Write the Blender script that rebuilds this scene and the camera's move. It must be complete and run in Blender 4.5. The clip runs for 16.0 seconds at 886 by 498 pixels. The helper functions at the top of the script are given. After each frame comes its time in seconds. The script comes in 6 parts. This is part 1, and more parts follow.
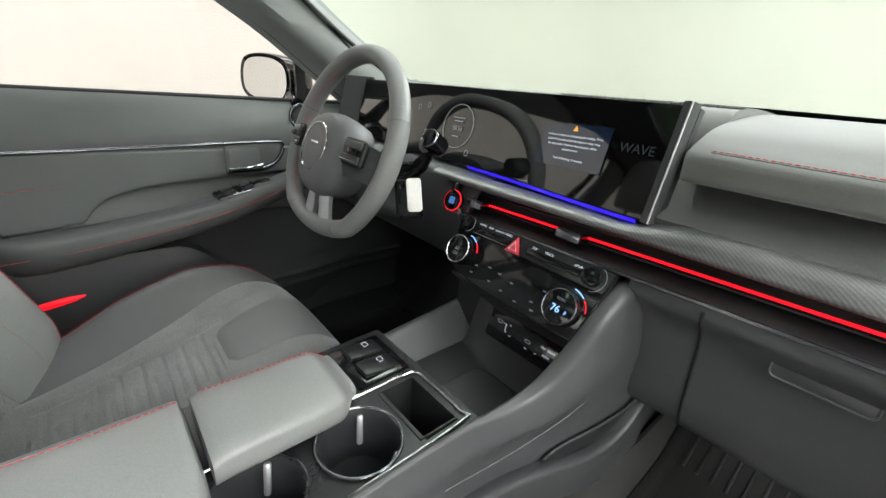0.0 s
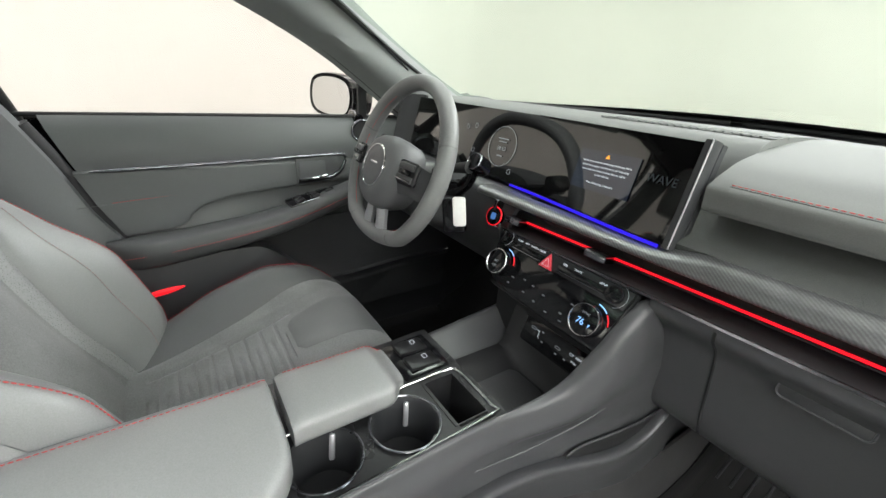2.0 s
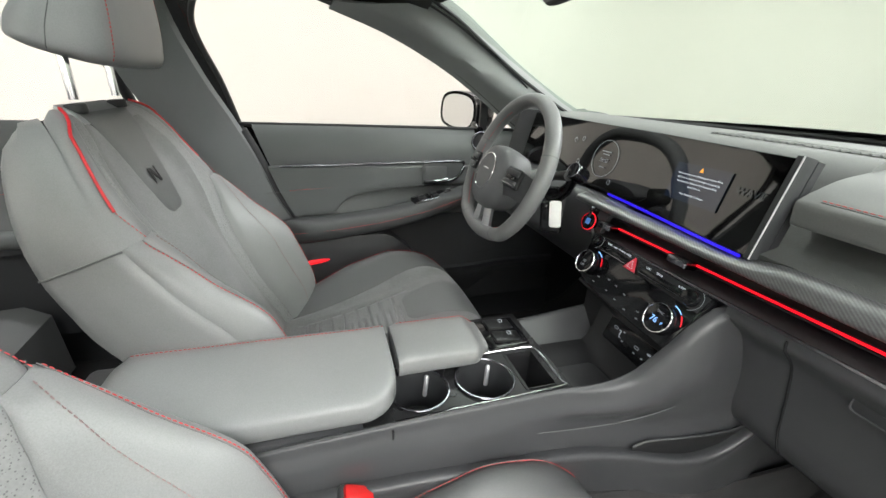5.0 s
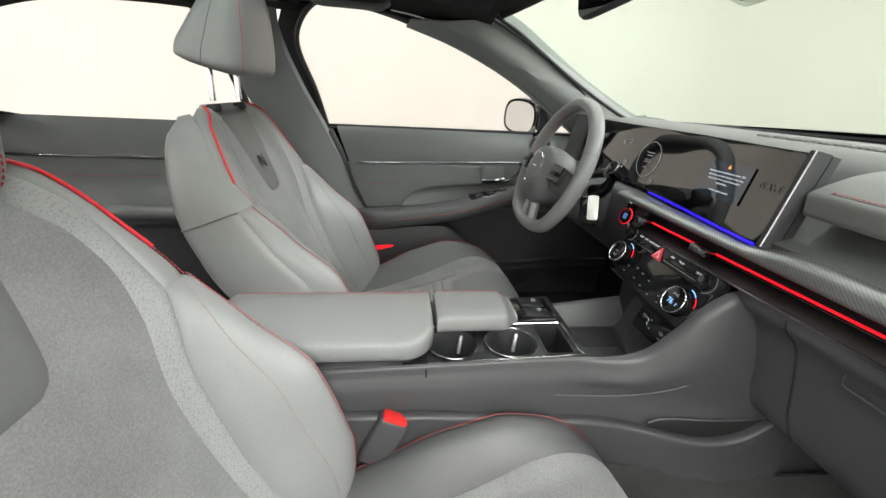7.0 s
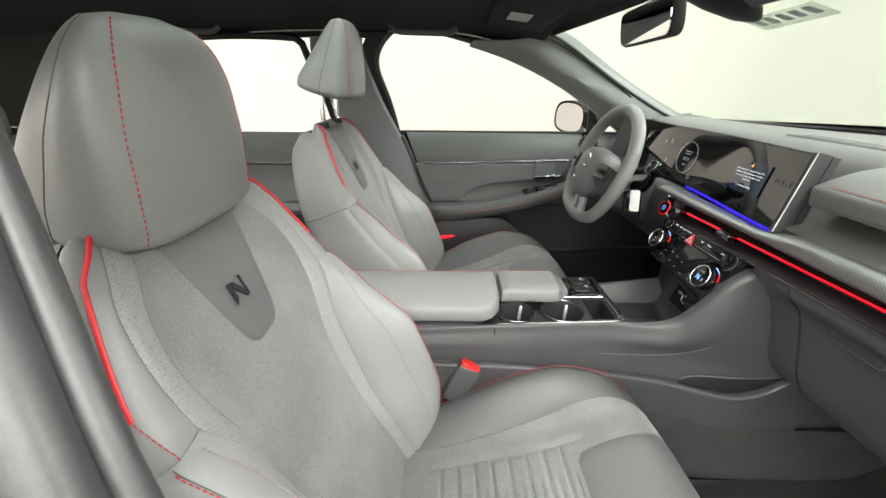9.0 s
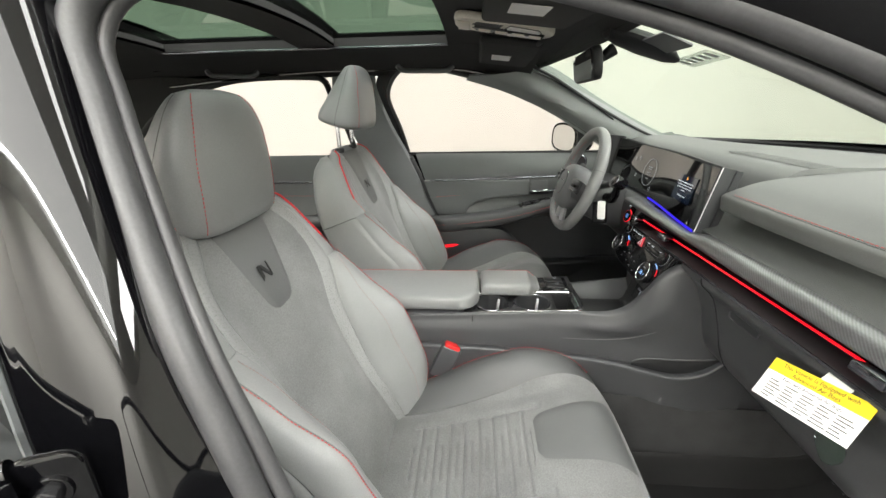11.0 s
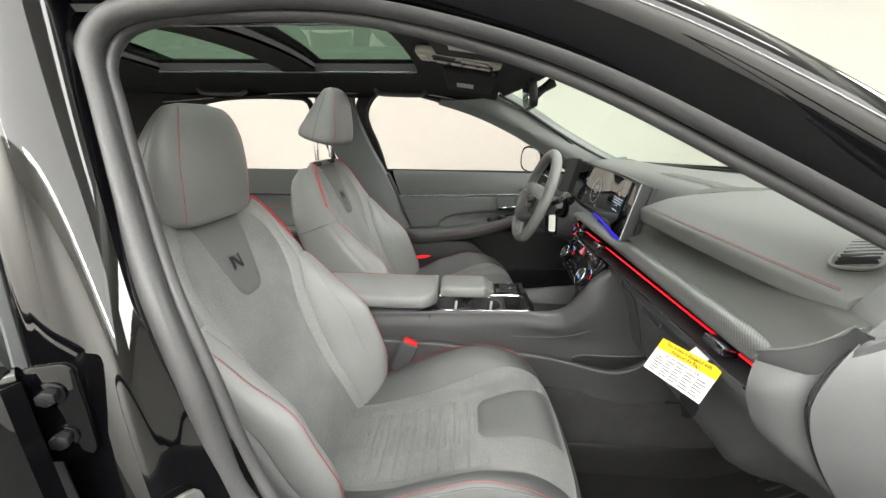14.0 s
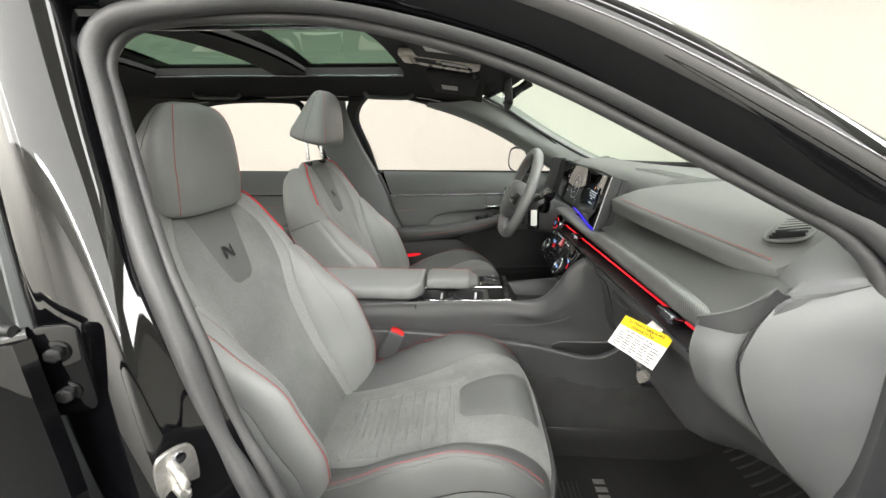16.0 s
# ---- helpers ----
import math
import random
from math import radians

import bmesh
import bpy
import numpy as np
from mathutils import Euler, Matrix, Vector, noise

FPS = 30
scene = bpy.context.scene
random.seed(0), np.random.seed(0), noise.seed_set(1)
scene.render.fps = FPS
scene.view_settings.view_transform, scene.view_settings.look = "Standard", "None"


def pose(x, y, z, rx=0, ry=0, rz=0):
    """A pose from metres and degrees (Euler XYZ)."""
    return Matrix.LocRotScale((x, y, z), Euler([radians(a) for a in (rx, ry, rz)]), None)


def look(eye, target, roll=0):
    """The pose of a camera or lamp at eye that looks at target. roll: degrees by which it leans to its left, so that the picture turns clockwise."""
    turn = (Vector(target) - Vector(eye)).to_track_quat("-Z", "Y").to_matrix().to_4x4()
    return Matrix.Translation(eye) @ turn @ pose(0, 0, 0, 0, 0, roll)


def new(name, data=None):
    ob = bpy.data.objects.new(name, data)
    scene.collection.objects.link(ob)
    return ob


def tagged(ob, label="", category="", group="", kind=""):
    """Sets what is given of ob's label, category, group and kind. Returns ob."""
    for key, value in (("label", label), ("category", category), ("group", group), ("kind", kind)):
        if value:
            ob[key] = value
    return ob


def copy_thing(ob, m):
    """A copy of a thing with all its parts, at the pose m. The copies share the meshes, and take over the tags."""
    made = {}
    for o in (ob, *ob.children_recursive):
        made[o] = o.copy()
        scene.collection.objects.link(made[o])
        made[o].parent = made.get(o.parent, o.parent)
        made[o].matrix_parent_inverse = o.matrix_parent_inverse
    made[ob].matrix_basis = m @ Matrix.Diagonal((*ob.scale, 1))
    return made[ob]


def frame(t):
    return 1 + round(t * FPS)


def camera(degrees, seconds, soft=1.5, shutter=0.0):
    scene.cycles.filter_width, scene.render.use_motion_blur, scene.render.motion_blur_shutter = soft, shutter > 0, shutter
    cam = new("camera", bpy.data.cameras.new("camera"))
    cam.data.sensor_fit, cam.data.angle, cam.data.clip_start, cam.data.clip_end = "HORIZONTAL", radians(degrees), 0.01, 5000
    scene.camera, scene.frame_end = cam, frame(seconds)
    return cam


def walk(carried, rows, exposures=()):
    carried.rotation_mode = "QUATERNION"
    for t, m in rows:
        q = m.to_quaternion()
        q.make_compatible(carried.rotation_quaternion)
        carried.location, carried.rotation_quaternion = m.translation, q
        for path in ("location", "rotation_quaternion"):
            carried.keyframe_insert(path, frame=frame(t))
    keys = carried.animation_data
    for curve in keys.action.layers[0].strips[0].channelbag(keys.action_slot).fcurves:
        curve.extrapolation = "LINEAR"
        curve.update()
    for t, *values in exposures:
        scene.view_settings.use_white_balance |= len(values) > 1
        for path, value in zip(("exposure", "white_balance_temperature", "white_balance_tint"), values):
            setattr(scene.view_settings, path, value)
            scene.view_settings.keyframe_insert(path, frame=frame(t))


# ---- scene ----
cam = camera(95.8, 16.0)
PATH = [
    (0, (0.335, 0.615, 1.025), (-1.033, 1.867, 0.277), 5.0),
    (0.5, (0.343, 0.603, 1.045), (-1.039, 1.822, 0.267), 4.7),
    (1, (0.354, 0.598, 1.057), (-1.066, 1.774, 0.281), 4.7),
    (1.5, (0.367, 0.599, 1.061), (-1.105, 1.712, 0.291), 4.5),
    (2, (0.387, 0.584, 1.079), (-1.121, 1.637, 0.293), 3.9),
    (2.5, (0.406, 0.569, 1.084), (-1.147, 1.552, 0.297), 3.5),
    (3, (0.424, 0.558, 1.096), (-1.176, 1.468, 0.316), 3.2),
    (3.5, (0.446, 0.559, 1.094), (-1.21, 1.378, 0.329), 3.1),
    (4, (0.463, 0.554, 1.093), (-1.236, 1.281, 0.328), 3.1),
    (6.5, (0.603, 0.554, 1.084), (-1.231, 0.857, 0.347), 3.1),
    (7, (0.638, 0.577, 1.081), (-1.21, 0.797, 0.349), 2.9),
    (7.5, (0.674, 0.574, 1.097), (-1.171, 0.732, 0.344), 2.1),
    (8, (0.713, 0.549, 1.113), (-1.131, 0.66, 0.347), 1.8),
    (8.5, (0.768, 0.521, 1.124), (-1.076, 0.587, 0.352), 1.3),
    (9, (0.812, 0.515, 1.131), (-1.036, 0.513, 0.366), 0.4),
    (11.3, (1.01, 0.635, 1.163), (-0.864, 0.477, 0.482), -1.2),
    (11.5, (1.02, 0.639, 1.163), (-0.858, 0.489, 0.491), -1.0),
    (12, (1.043, 0.659, 1.161), (-0.839, 0.512, 0.502), -0.7),
    (12.5, (1.062, 0.675, 1.157), (-0.827, 0.536, 0.514), -0.4),
    (13, (1.076, 0.687, 1.156), (-0.819, 0.561, 0.528), -0.1),
    (13.5, (1.09, 0.698, 1.154), (-0.813, 0.585, 0.548), 0.3),
    (14, (1.101, 0.71, 1.153), (-0.809, 0.606, 0.57), 0.6),
    (14.5, (1.114, 0.721, 1.15), (-0.8, 0.624, 0.58), 0.8),
    (15, (1.126, 0.734, 1.146), (-0.79, 0.637, 0.583), 0.8),
    (15.5, (1.142, 0.741, 1.138), (-0.776, 0.65, 0.58), 0.6),
    (16, (1.157, 0.751, 1.132), (-0.762, 0.656, 0.578), 0.1),
]
walk(cam, [(t, look(eye, target, roll)) for t, eye, target, roll in PATH], [(0, 0.38, 6250, 10), (4, 0.4, 6250, 10), (7.5, 0.36, 6400, 10), (9, 0.55, 6450, 10), (11.5, 0.28, 6500, 10), (12.5, 0.24, 6500, 10), (16, 0.26, 6500, 10)])

# ---- world and light: a closed white photo booth with a bright ceiling ----
world = bpy.data.worlds.new("world")
scene.world = world
world.use_nodes = True
world.node_tree.nodes["Background"].inputs[0].default_value = (1.0, 0.96, 0.9, 1)
world.node_tree.nodes["Background"].inputs[1].default_value = 0.3


def area_lamp(name, m, sx, sy, power, color=(0.975, 0.975, 0.935)):
    d = bpy.data.lights.new(name, "AREA")
    d.shape, d.size, d.size_y, d.energy, d.color = "RECTANGLE", sx, sy, power, color
    ob = new(name, d)
    ob.matrix_world = m
    return ob


area_lamp("booth_light", look((2.7, -0.6, 3.4), (1.3, -0.5, 0.4)), 8.4, 1.7, 290)
area_lamp("booth_light", look((3.9, 0.8, 3.45), (5.0, 0.8, 1.3)), 6.0, 0.4, 620)
area_lamp("booth_light", look((-3.9, -0.3, 3.45), (-5.0, -0.3, 1.0)), 9.2, 0.4, 38)
area_lamp("booth_light", look((1.5, -3.9, 3.45), (1.5, -5.0, 1.3)), 5.0, 0.4, 560)
for lx, lp in ((1.3, 70), (-1.3, 60), (-2.9, 60)):
    area_lamp("booth_light", pose(lx, 0.4, 3.5, 0, 8 * lx, 0), 0.3, 5.0, lp)
area_lamp("booth_light", look((0.0, 3.2, 3.45), (0, 6.6, 1.0)), 6.5, 0.4, 125, (0.95, 0.975, 0.90))
area_lamp("booth_light", look((0.3, 4.4, 3.0), (0.1, 0.3, 0.8)), 3.6, 0.5, 150, (0.97, 0.97, 0.93))


# ---- materials ----
def mat(name, col, rough=0.5, metal=0.0, var=0.12, big=6.0, fine=180.0, bump=0.0, grain="noise", coat=0.0, rvar=0.1, sheen=0.0, spec=0.5):
    m = bpy.data.materials.new(name)
    m.use_nodes = True
    nt = m.node_tree
    b = nt.nodes["Principled BSDF"]
    link = nt.links.new
    tc = nt.nodes.new("ShaderNodeTexCoord")
    n1, n2 = nt.nodes.new("ShaderNodeTexNoise"), nt.nodes.new("ShaderNodeTexNoise")
    n1.inputs["Scale"].default_value, n2.inputs["Scale"].default_value = big, fine
    n1.inputs["Detail"].default_value = 5
    for n in (n1, n2):
        link(tc.outputs["Object"], n.inputs["Vector"])
    add = nt.nodes.new("ShaderNodeMath")
    add.operation = "ADD"
    link(n1.outputs["Fac"], add.inputs[0])
    link(n2.outputs["Fac"], add.inputs[1])
    ramp = nt.nodes.new("ShaderNodeMapRange")
    ramp.inputs["From Min"].default_value, ramp.inputs["From Max"].default_value = 0.7, 1.3
    ramp.inputs["To Min"].default_value, ramp.inputs["To Max"].default_value = 1 - var, 1 + var
    link(add.outputs[0], ramp.inputs["Value"])
    mul = nt.nodes.new("ShaderNodeVectorMath")
    mul.operation = "SCALE"
    mul.inputs[0].default_value = col
    link(ramp.outputs[0], mul.inputs["Scale"])
    link(mul.outputs[0], b.inputs["Base Color"])
    rr = nt.nodes.new("ShaderNodeMapRange")
    rr.inputs["From Min"].default_value, rr.inputs["From Max"].default_value = 0.3, 0.7
    rr.inputs["To Min"].default_value, rr.inputs["To Max"].default_value = max(0.0, rough - rvar / 2), min(1.0, rough + rvar / 2)
    link(n1.outputs["Fac"], rr.inputs["Value"])
    link(rr.outputs[0], b.inputs["Roughness"])
    b.inputs["Metallic"].default_value = metal
    b.inputs["Coat Weight"].default_value = coat
    b.inputs["Coat Roughness"].default_value = 0.03
    b.inputs["Sheen Weight"].default_value = sheen
    b.inputs["Specular IOR Level"].default_value = spec
    if bump:
        bp = nt.nodes.new("ShaderNodeBump")
        bp.inputs["Strength"].default_value, bp.inputs["Distance"].default_value = bump, 0.0006
        if grain == "noise":
            link(n2.outputs["Fac"], bp.inputs["Height"])
        else:
            v = nt.nodes.new("ShaderNodeTexVoronoi")
            v.feature = "DISTANCE_TO_EDGE" if grain == "leather" else "F1"
            v.inputs["Scale"].default_value = fine
            link(tc.outputs["Object"], v.inputs["Vector"])
            link(v.outputs["Distance"], bp.inputs["Height"])
        link(bp.outputs[0], b.inputs["Normal"])
    return m


def glow(name, col, strength, rough=0.3, spec=0.5):
    m = bpy.data.materials.new(name)
    m.use_nodes = True
    b = m.node_tree.nodes["Principled BSDF"]
    b.inputs["Base Color"].default_value = (*[c * 0.3 for c in col], 1)
    b.inputs["Emission Color"].default_value = (*col, 1)
    b.inputs["Emission Strength"].default_value = strength
    b.inputs["Roughness"].default_value = rough
    b.inputs["Specular IOR Level"].default_value = spec
    return m


def glass(name, tint, gloss=1.0):
    m = bpy.data.materials.new(name)
    m.use_nodes = True
    nt = m.node_tree
    nt.nodes.clear()
    out, mix = nt.nodes.new("ShaderNodeOutputMaterial"), nt.nodes.new("ShaderNodeMixShader")
    tr, gl, fr = nt.nodes.new("ShaderNodeBsdfTransparent"), nt.nodes.new("ShaderNodeBsdfGlossy"), nt.nodes.new("ShaderNodeLayerWeight")
    tr.inputs[0].default_value = (*tint, 1)
    gl.inputs["Roughness"].default_value = 0.0
    fr.inputs["Blend"].default_value = 0.5
    p5 = nt.nodes.new("ShaderNodeMath")
    p5.operation = "POWER"
    p5.inputs[1].default_value = 5.0
    nt.links.new(fr.outputs["Facing"], p5.inputs[0])
    sc = nt.nodes.new("ShaderNodeMath")
    sc.operation = "MULTIPLY_ADD"
    sc.inputs[1].default_value, sc.inputs[2].default_value = 0.92 * gloss, 0.06 * gloss
    nt.links.new(p5.outputs[0], sc.inputs[0])
    nt.links.new(sc.outputs[0], mix.inputs[0])
    nt.links.new(tr.outputs[0], mix.inputs[1])
    nt.links.new(gl.outputs[0], mix.inputs[2])
    nt.links.new(mix.outputs[0], out.inputs[0])
    return m


# darker copy of grey_leather: the shade low in the cabin is in its colour
LEATHER_SHADE = mat("shaded_grey_leather", (0.078, 0.080, 0.081), 0.48, var=0.1, fine=650, bump=0.2, grain="leather")
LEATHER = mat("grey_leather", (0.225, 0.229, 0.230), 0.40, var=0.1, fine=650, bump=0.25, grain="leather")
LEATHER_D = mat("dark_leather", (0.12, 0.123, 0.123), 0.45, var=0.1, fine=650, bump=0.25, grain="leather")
SUEDE = mat("grey_suede", (0.165, 0.167, 0.167), 0.9, var=0.26, big=11, fine=420, bump=0.3, sheen=0.30)
SOFT = mat("soft_touch_trim", (0.096, 0.101, 0.101), 0.48, var=0.1, fine=700, bump=0.22, grain="leather")
PAD = mat("dash_pad_skin", (0.125, 0.129, 0.125), 0.68, var=0.1, fine=800, bump=0.25, grain="leather", spec=0.3)
TRIM_B = mat("grey_pillar_plastic", (0.165, 0.173, 0.176), 0.6, var=0.1, fine=800, bump=0.25)
TRIM = mat("light_grey_pillar_cloth", (0.25, 0.26, 0.26), 0.75, var=0.1, fine=800, bump=0.25)
PLASTIC = mat("dark_grain_plastic", (0.026, 0.027, 0.029), 0.5, var=0.12, fine=900, bump=0.25)
PLASTIC_M = mat("grey_grain_plastic", (0.060, 0.0605, 0.064), 0.38, var=0.1, fine=900, bump=0.2)
PLASTIC_L = mat("light_grey_trim_plastic", (0.098, 0.101, 0.104), 0.5, var=0.08, fine=900, bump=0.2)
BLACK = mat("matte_black_plastic", (0.012, 0.012, 0.013), 0.55, var=0.2, fine=500, bump=0.15)
PIANO = mat("gloss_black_plastic", (0.006, 0.006, 0.007), 0.09, var=0.15, rvar=0.05)
SATIN = mat("satin_black_metal", (0.035, 0.035, 0.037), 0.28, metal=0.6, var=0.1, rvar=0.1)
CHROME = mat("chrome", (0.75, 0.75, 0.78), 0.1, metal=1.0, var=0.04, rvar=0.06)
DARKCHROME = mat("dark_chrome", (0.24, 0.24, 0.27), 0.18, metal=1.0, var=0.06)
STEEL = mat("zinc_steel", (0.55, 0.54, 0.52), 0.35, metal=0.9, var=0.2, big=40)
PAINT = mat("black_car_paint", (0.002, 0.002, 0.0025), 0.3, var=0.2, coat=1.0, rvar=0.06, spec=0.0)
BRUSHED = mat("brushed_silver", (0.58, 0.58, 0.60), 0.42, metal=0.7, var=0.08, big=30, fine=400)
RIMSKIN = mat("wheel_rim_leather", (0.165, 0.166, 0.168), 0.46, var=0.12, big=9, fine=700, bump=0.2, grain="leather")
HUBSKIN = mat("wheel_hub_skin", (0.105, 0.106, 0.110), 0.5, var=0.1, fine=800, bump=0.2, grain="leather")
DARKSOFT = mat("dark_soft_trim", (0.05, 0.052, 0.053), 0.46, var=0.1, fine=700, bump=0.22, grain="leather")
RUBBER = mat("rubber_seal", (0.048, 0.048, 0.050), 0.40, var=0.15, big=12, fine=300, bump=0.1)
PERF = mat("perforated_leather", (0.24, 0.243, 0.243), 0.5, var=0.1, fine=330, bump=0.1)
nt = PERF.node_tree
v = nt.nodes.new("ShaderNodeTexVoronoi")
v.inputs["Scale"].default_value, v.inputs["Randomness"].default_value = 340, 0.55
nt.links.new(nt.nodes["Texture Coordinate"].outputs["Object"], v.inputs["Vector"])
hole = nt.nodes.new("ShaderNodeMapRange")
hole.inputs["From Min"].default_value, hole.inputs["From Max"].default_value = 0.18, 0.30
hole.inputs["To Min"].default_value = 0.5
nt.links.new(v.outputs["Distance"], hole.inputs["Value"])
sc = nt.nodes.new("ShaderNodeVectorMath")
sc.operation = "SCALE"
pb = nt.nodes["Principled BSDF"]
nt.links.new(pb.inputs["Base Color"].links[0].from_socket, sc.inputs[0])
nt.links.new(hole.outputs[0], sc.inputs["Scale"])
nt.links.new(sc.outputs[0], pb.inputs["Base Color"])
CARPET = mat("grey_carpet", (0.038, 0.0375, 0.038), 0.95, var=0.35, big=18, fine=900, bump=0.9)
CARPET_D = mat("black_carpet", (0.014, 0.014, 0.015), 0.95, var=0.3, big=18, fine=900, bump=0.8)
MAT_RUB = mat("rubber_mat", (0.017, 0.0166, 0.0166), 0.5, var=0.2, fine=600, bump=0.3)
LINER = mat("headliner_cloth", (0.024, 0.0235, 0.023), 0.9, var=0.15, fine=900, bump=0.4)
RED = mat("red_piping", (0.62, 0.022, 0.03), 0.5, var=0.1)
THREAD = mat("red_thread", (0.46, 0.045, 0.05), 0.7, var=0.15)
THREAD_P = mat("faded_thread", (0.27, 0.20, 0.20), 0.7, var=0.15)
REDPLASTIC = mat("red_plastic", (0.65, 0.02, 0.02), 0.35, var=0.06)
WHITE = mat("white_wall_paint", (0.68, 0.662, 0.625), 0.8, var=0.03, big=0.7, fine=30)
BOOTHFLOOR = mat("dark_grey_booth_floor", (0.026, 0.0256, 0.025), 0.6, var=0.2, big=1.5, fine=60, bump=0.2)
CEILP = mat("white_booth_ceiling", (0.68, 0.675, 0.64), 0.8, var=0.06, big=0.8, fine=40)
WHITEP = mat("white_card", (0.78, 0.77, 0.75), 0.6, var=0.04)
YELLOW = mat("yellow_card", (0.85, 0.6, 0.02), 0.55, var=0.05)
INK = mat("black_print", (0.02, 0.02, 0.02), 0.6, var=0.05)
CREAM = mat("cream_lamp_plastic", (0.62, 0.58, 0.5), 0.3, var=0.06)
SILVERTEX = mat("brushed_silver_weave", (0.22, 0.22, 0.225), 0.36, metal=0.7, var=0.15, big=30, fine=500, bump=0.4)
nt = SILVERTEX.node_tree
wv = nt.nodes.new("ShaderNodeTexWave")
wv.bands_direction = "DIAGONAL"
wv.inputs["Scale"].default_value, wv.inputs["Distortion"].default_value = 115, 0.6
nt.links.new(nt.nodes["Texture Coordinate"].outputs["Object"], wv.inputs["Vector"])
wr = nt.nodes.new("ShaderNodeMapRange")
wr.inputs["To Min"].default_value, wr.inputs["To Max"].default_value = 0.68, 1.0
nt.links.new(wv.outputs["Fac"], wr.inputs["Value"])
ws = nt.nodes.new("ShaderNodeVectorMath")
ws.operation = "SCALE"
pb = nt.nodes["Principled BSDF"]
nt.links.new(pb.inputs["Base Color"].links[0].from_socket, ws.inputs[0])
nt.links.new(wr.outputs[0], ws.inputs["Scale"])
nt.links.new(ws.outputs[0], pb.inputs["Base Color"])
SHELFTEX = mat("woven_dark_shelf", (0.06, 0.063, 0.06), 0.6, var=0.15, big=20, fine=700, bump=0.6, grain="F1")
MIRROR = mat("mirror_glass", (0.85, 0.86, 0.86), 0.02, metal=1.0, var=0.01, rvar=0.01)
SCREEN = mat("screen_glass", (0.003, 0.003, 0.003), 0.04, var=0.1, rvar=0.03, spec=0.9)
GLOWRED = glow("red_ambient_light", (1.0, 0.006, 0.018), 0.8)
GLOWBLUE = glow("blue_ambient_light", (0.03, 0.012, 0.8), 0.75)
UIBLUE = glow("screen_blue_panel", (0.010, 0.018, 0.04), 0.3, 0.04, 0.9)
UIWHITE = glow("screen_white_text", (0.75, 0.8, 0.85), 0.5)
UIICON = glow("dim_icon_print", (0.16, 0.17, 0.18), 0.25)
UIGREY = glow("screen_grey_text", (0.3, 0.32, 0.34), 0.3)
UIDIM = glow("screen_dim_word", (0.08, 0.09, 0.10), 0.14, 0.04, 0.9)
UIORANGE = glow("screen_orange", (1.0, 0.4, 0.05), 0.8)
UICYAN = glow("screen_blue_digits", (0.25, 0.5, 1.0), 1.2)
G_SIDE = glass("side_glass", (0.80, 0.765, 0.745))
G_WIND = glass("windscreen_glass", (0.70, 0.775, 0.705), 0.25)
G_ROOF = glass("sunroof_glass", (0.115, 0.18, 0.135), 0.35)
G_DARK = glass("privacy_glass", (0.9, 0.9, 0.86))


# ---- mesh helpers ----
def part(name, bm, material, parent, label="", smooth=True):
    me = bpy.data.meshes.new(name)
    base, o = Vector((0, 0, 0)), parent
    while o is not None:
        base += o.location
        o = o.parent
    bmesh.ops.translate(bm, verts=bm.verts, vec=-base)
    if smooth:
        for f in bm.faces:
            f.smooth = True
        for e in bm.edges:
            if len(e.link_faces) == 2 and e.calc_face_angle(0) > 0.7:
                e.smooth = False
    bm.to_mesh(me)
    bm.free()
    me.materials.append(material)
    ob = new(name, me)
    ob.parent = parent
    if label:
        tagged(ob, label)
    return ob


def thing(name, at, label, category, group="", kind=""):
    ob = new(name)
    ob.location = at
    ob.empty_display_size = 0.05
    return tagged(ob, label, category, group, kind)


def cr(pts, n, closed=False):
    """Catmull-Rom through the points, n samples at even steps of length."""
    p = np.array(pts, float)
    q = np.vstack([p[-1:], p, p[:2]]) if closed else np.vstack([2 * p[0] - p[1], p, 2 * p[-1] - p[-2]])
    out = []
    for i in range(1, len(q) - 2):
        for s in np.linspace(0, 1, 12, endpoint=False):
            a, b, c, d = q[i - 1], q[i], q[i + 1], q[i + 2]
            out.append(0.5 * (2 * b + (c - a) * s + (2 * a - 5 * b + 4 * c - d) * s * s + (3 * b - a - 3 * c + d) * s ** 3))
    if not closed:
        out.append(p[-1])
    else:
        out.append(out[0])
    out = np.array(out)
    L = np.concatenate([[0], np.cumsum(np.linalg.norm(np.diff(out, axis=0), axis=1))])
    w = np.linspace(0, L[-1], n + 1)[:-1] if closed else np.linspace(0, L[-1], n)
    return np.stack([np.interp(w, L, out[:, k]) for k in range(p.shape[1])], 1)


def ck(pts, n):
    """Catmull-Rom through the points, n samples at even steps from point to point."""
    p = np.array(pts, float)
    q = np.vstack([2 * p[0] - p[1], p, 2 * p[-1] - p[-2]])
    out = []
    for w in np.linspace(0, len(p) - 1, n):
        i = min(int(w), len(p) - 2)
        s = w - i
        a, b, c, d = q[i], q[i + 1], q[i + 2], q[i + 3]
        out.append(0.5 * (2 * b + (c - a) * s + (2 * a - 5 * b + 4 * c - d) * s * s + (3 * b - a - 3 * c + d) * s ** 3))
    return np.array(out)


def normals(P):
    du, dv = np.gradient(P, axis=0), np.gradient(P, axis=1)
    n = np.cross(du, dv)
    return n / np.maximum(np.linalg.norm(n, axis=2, keepdims=True), 1e-9)


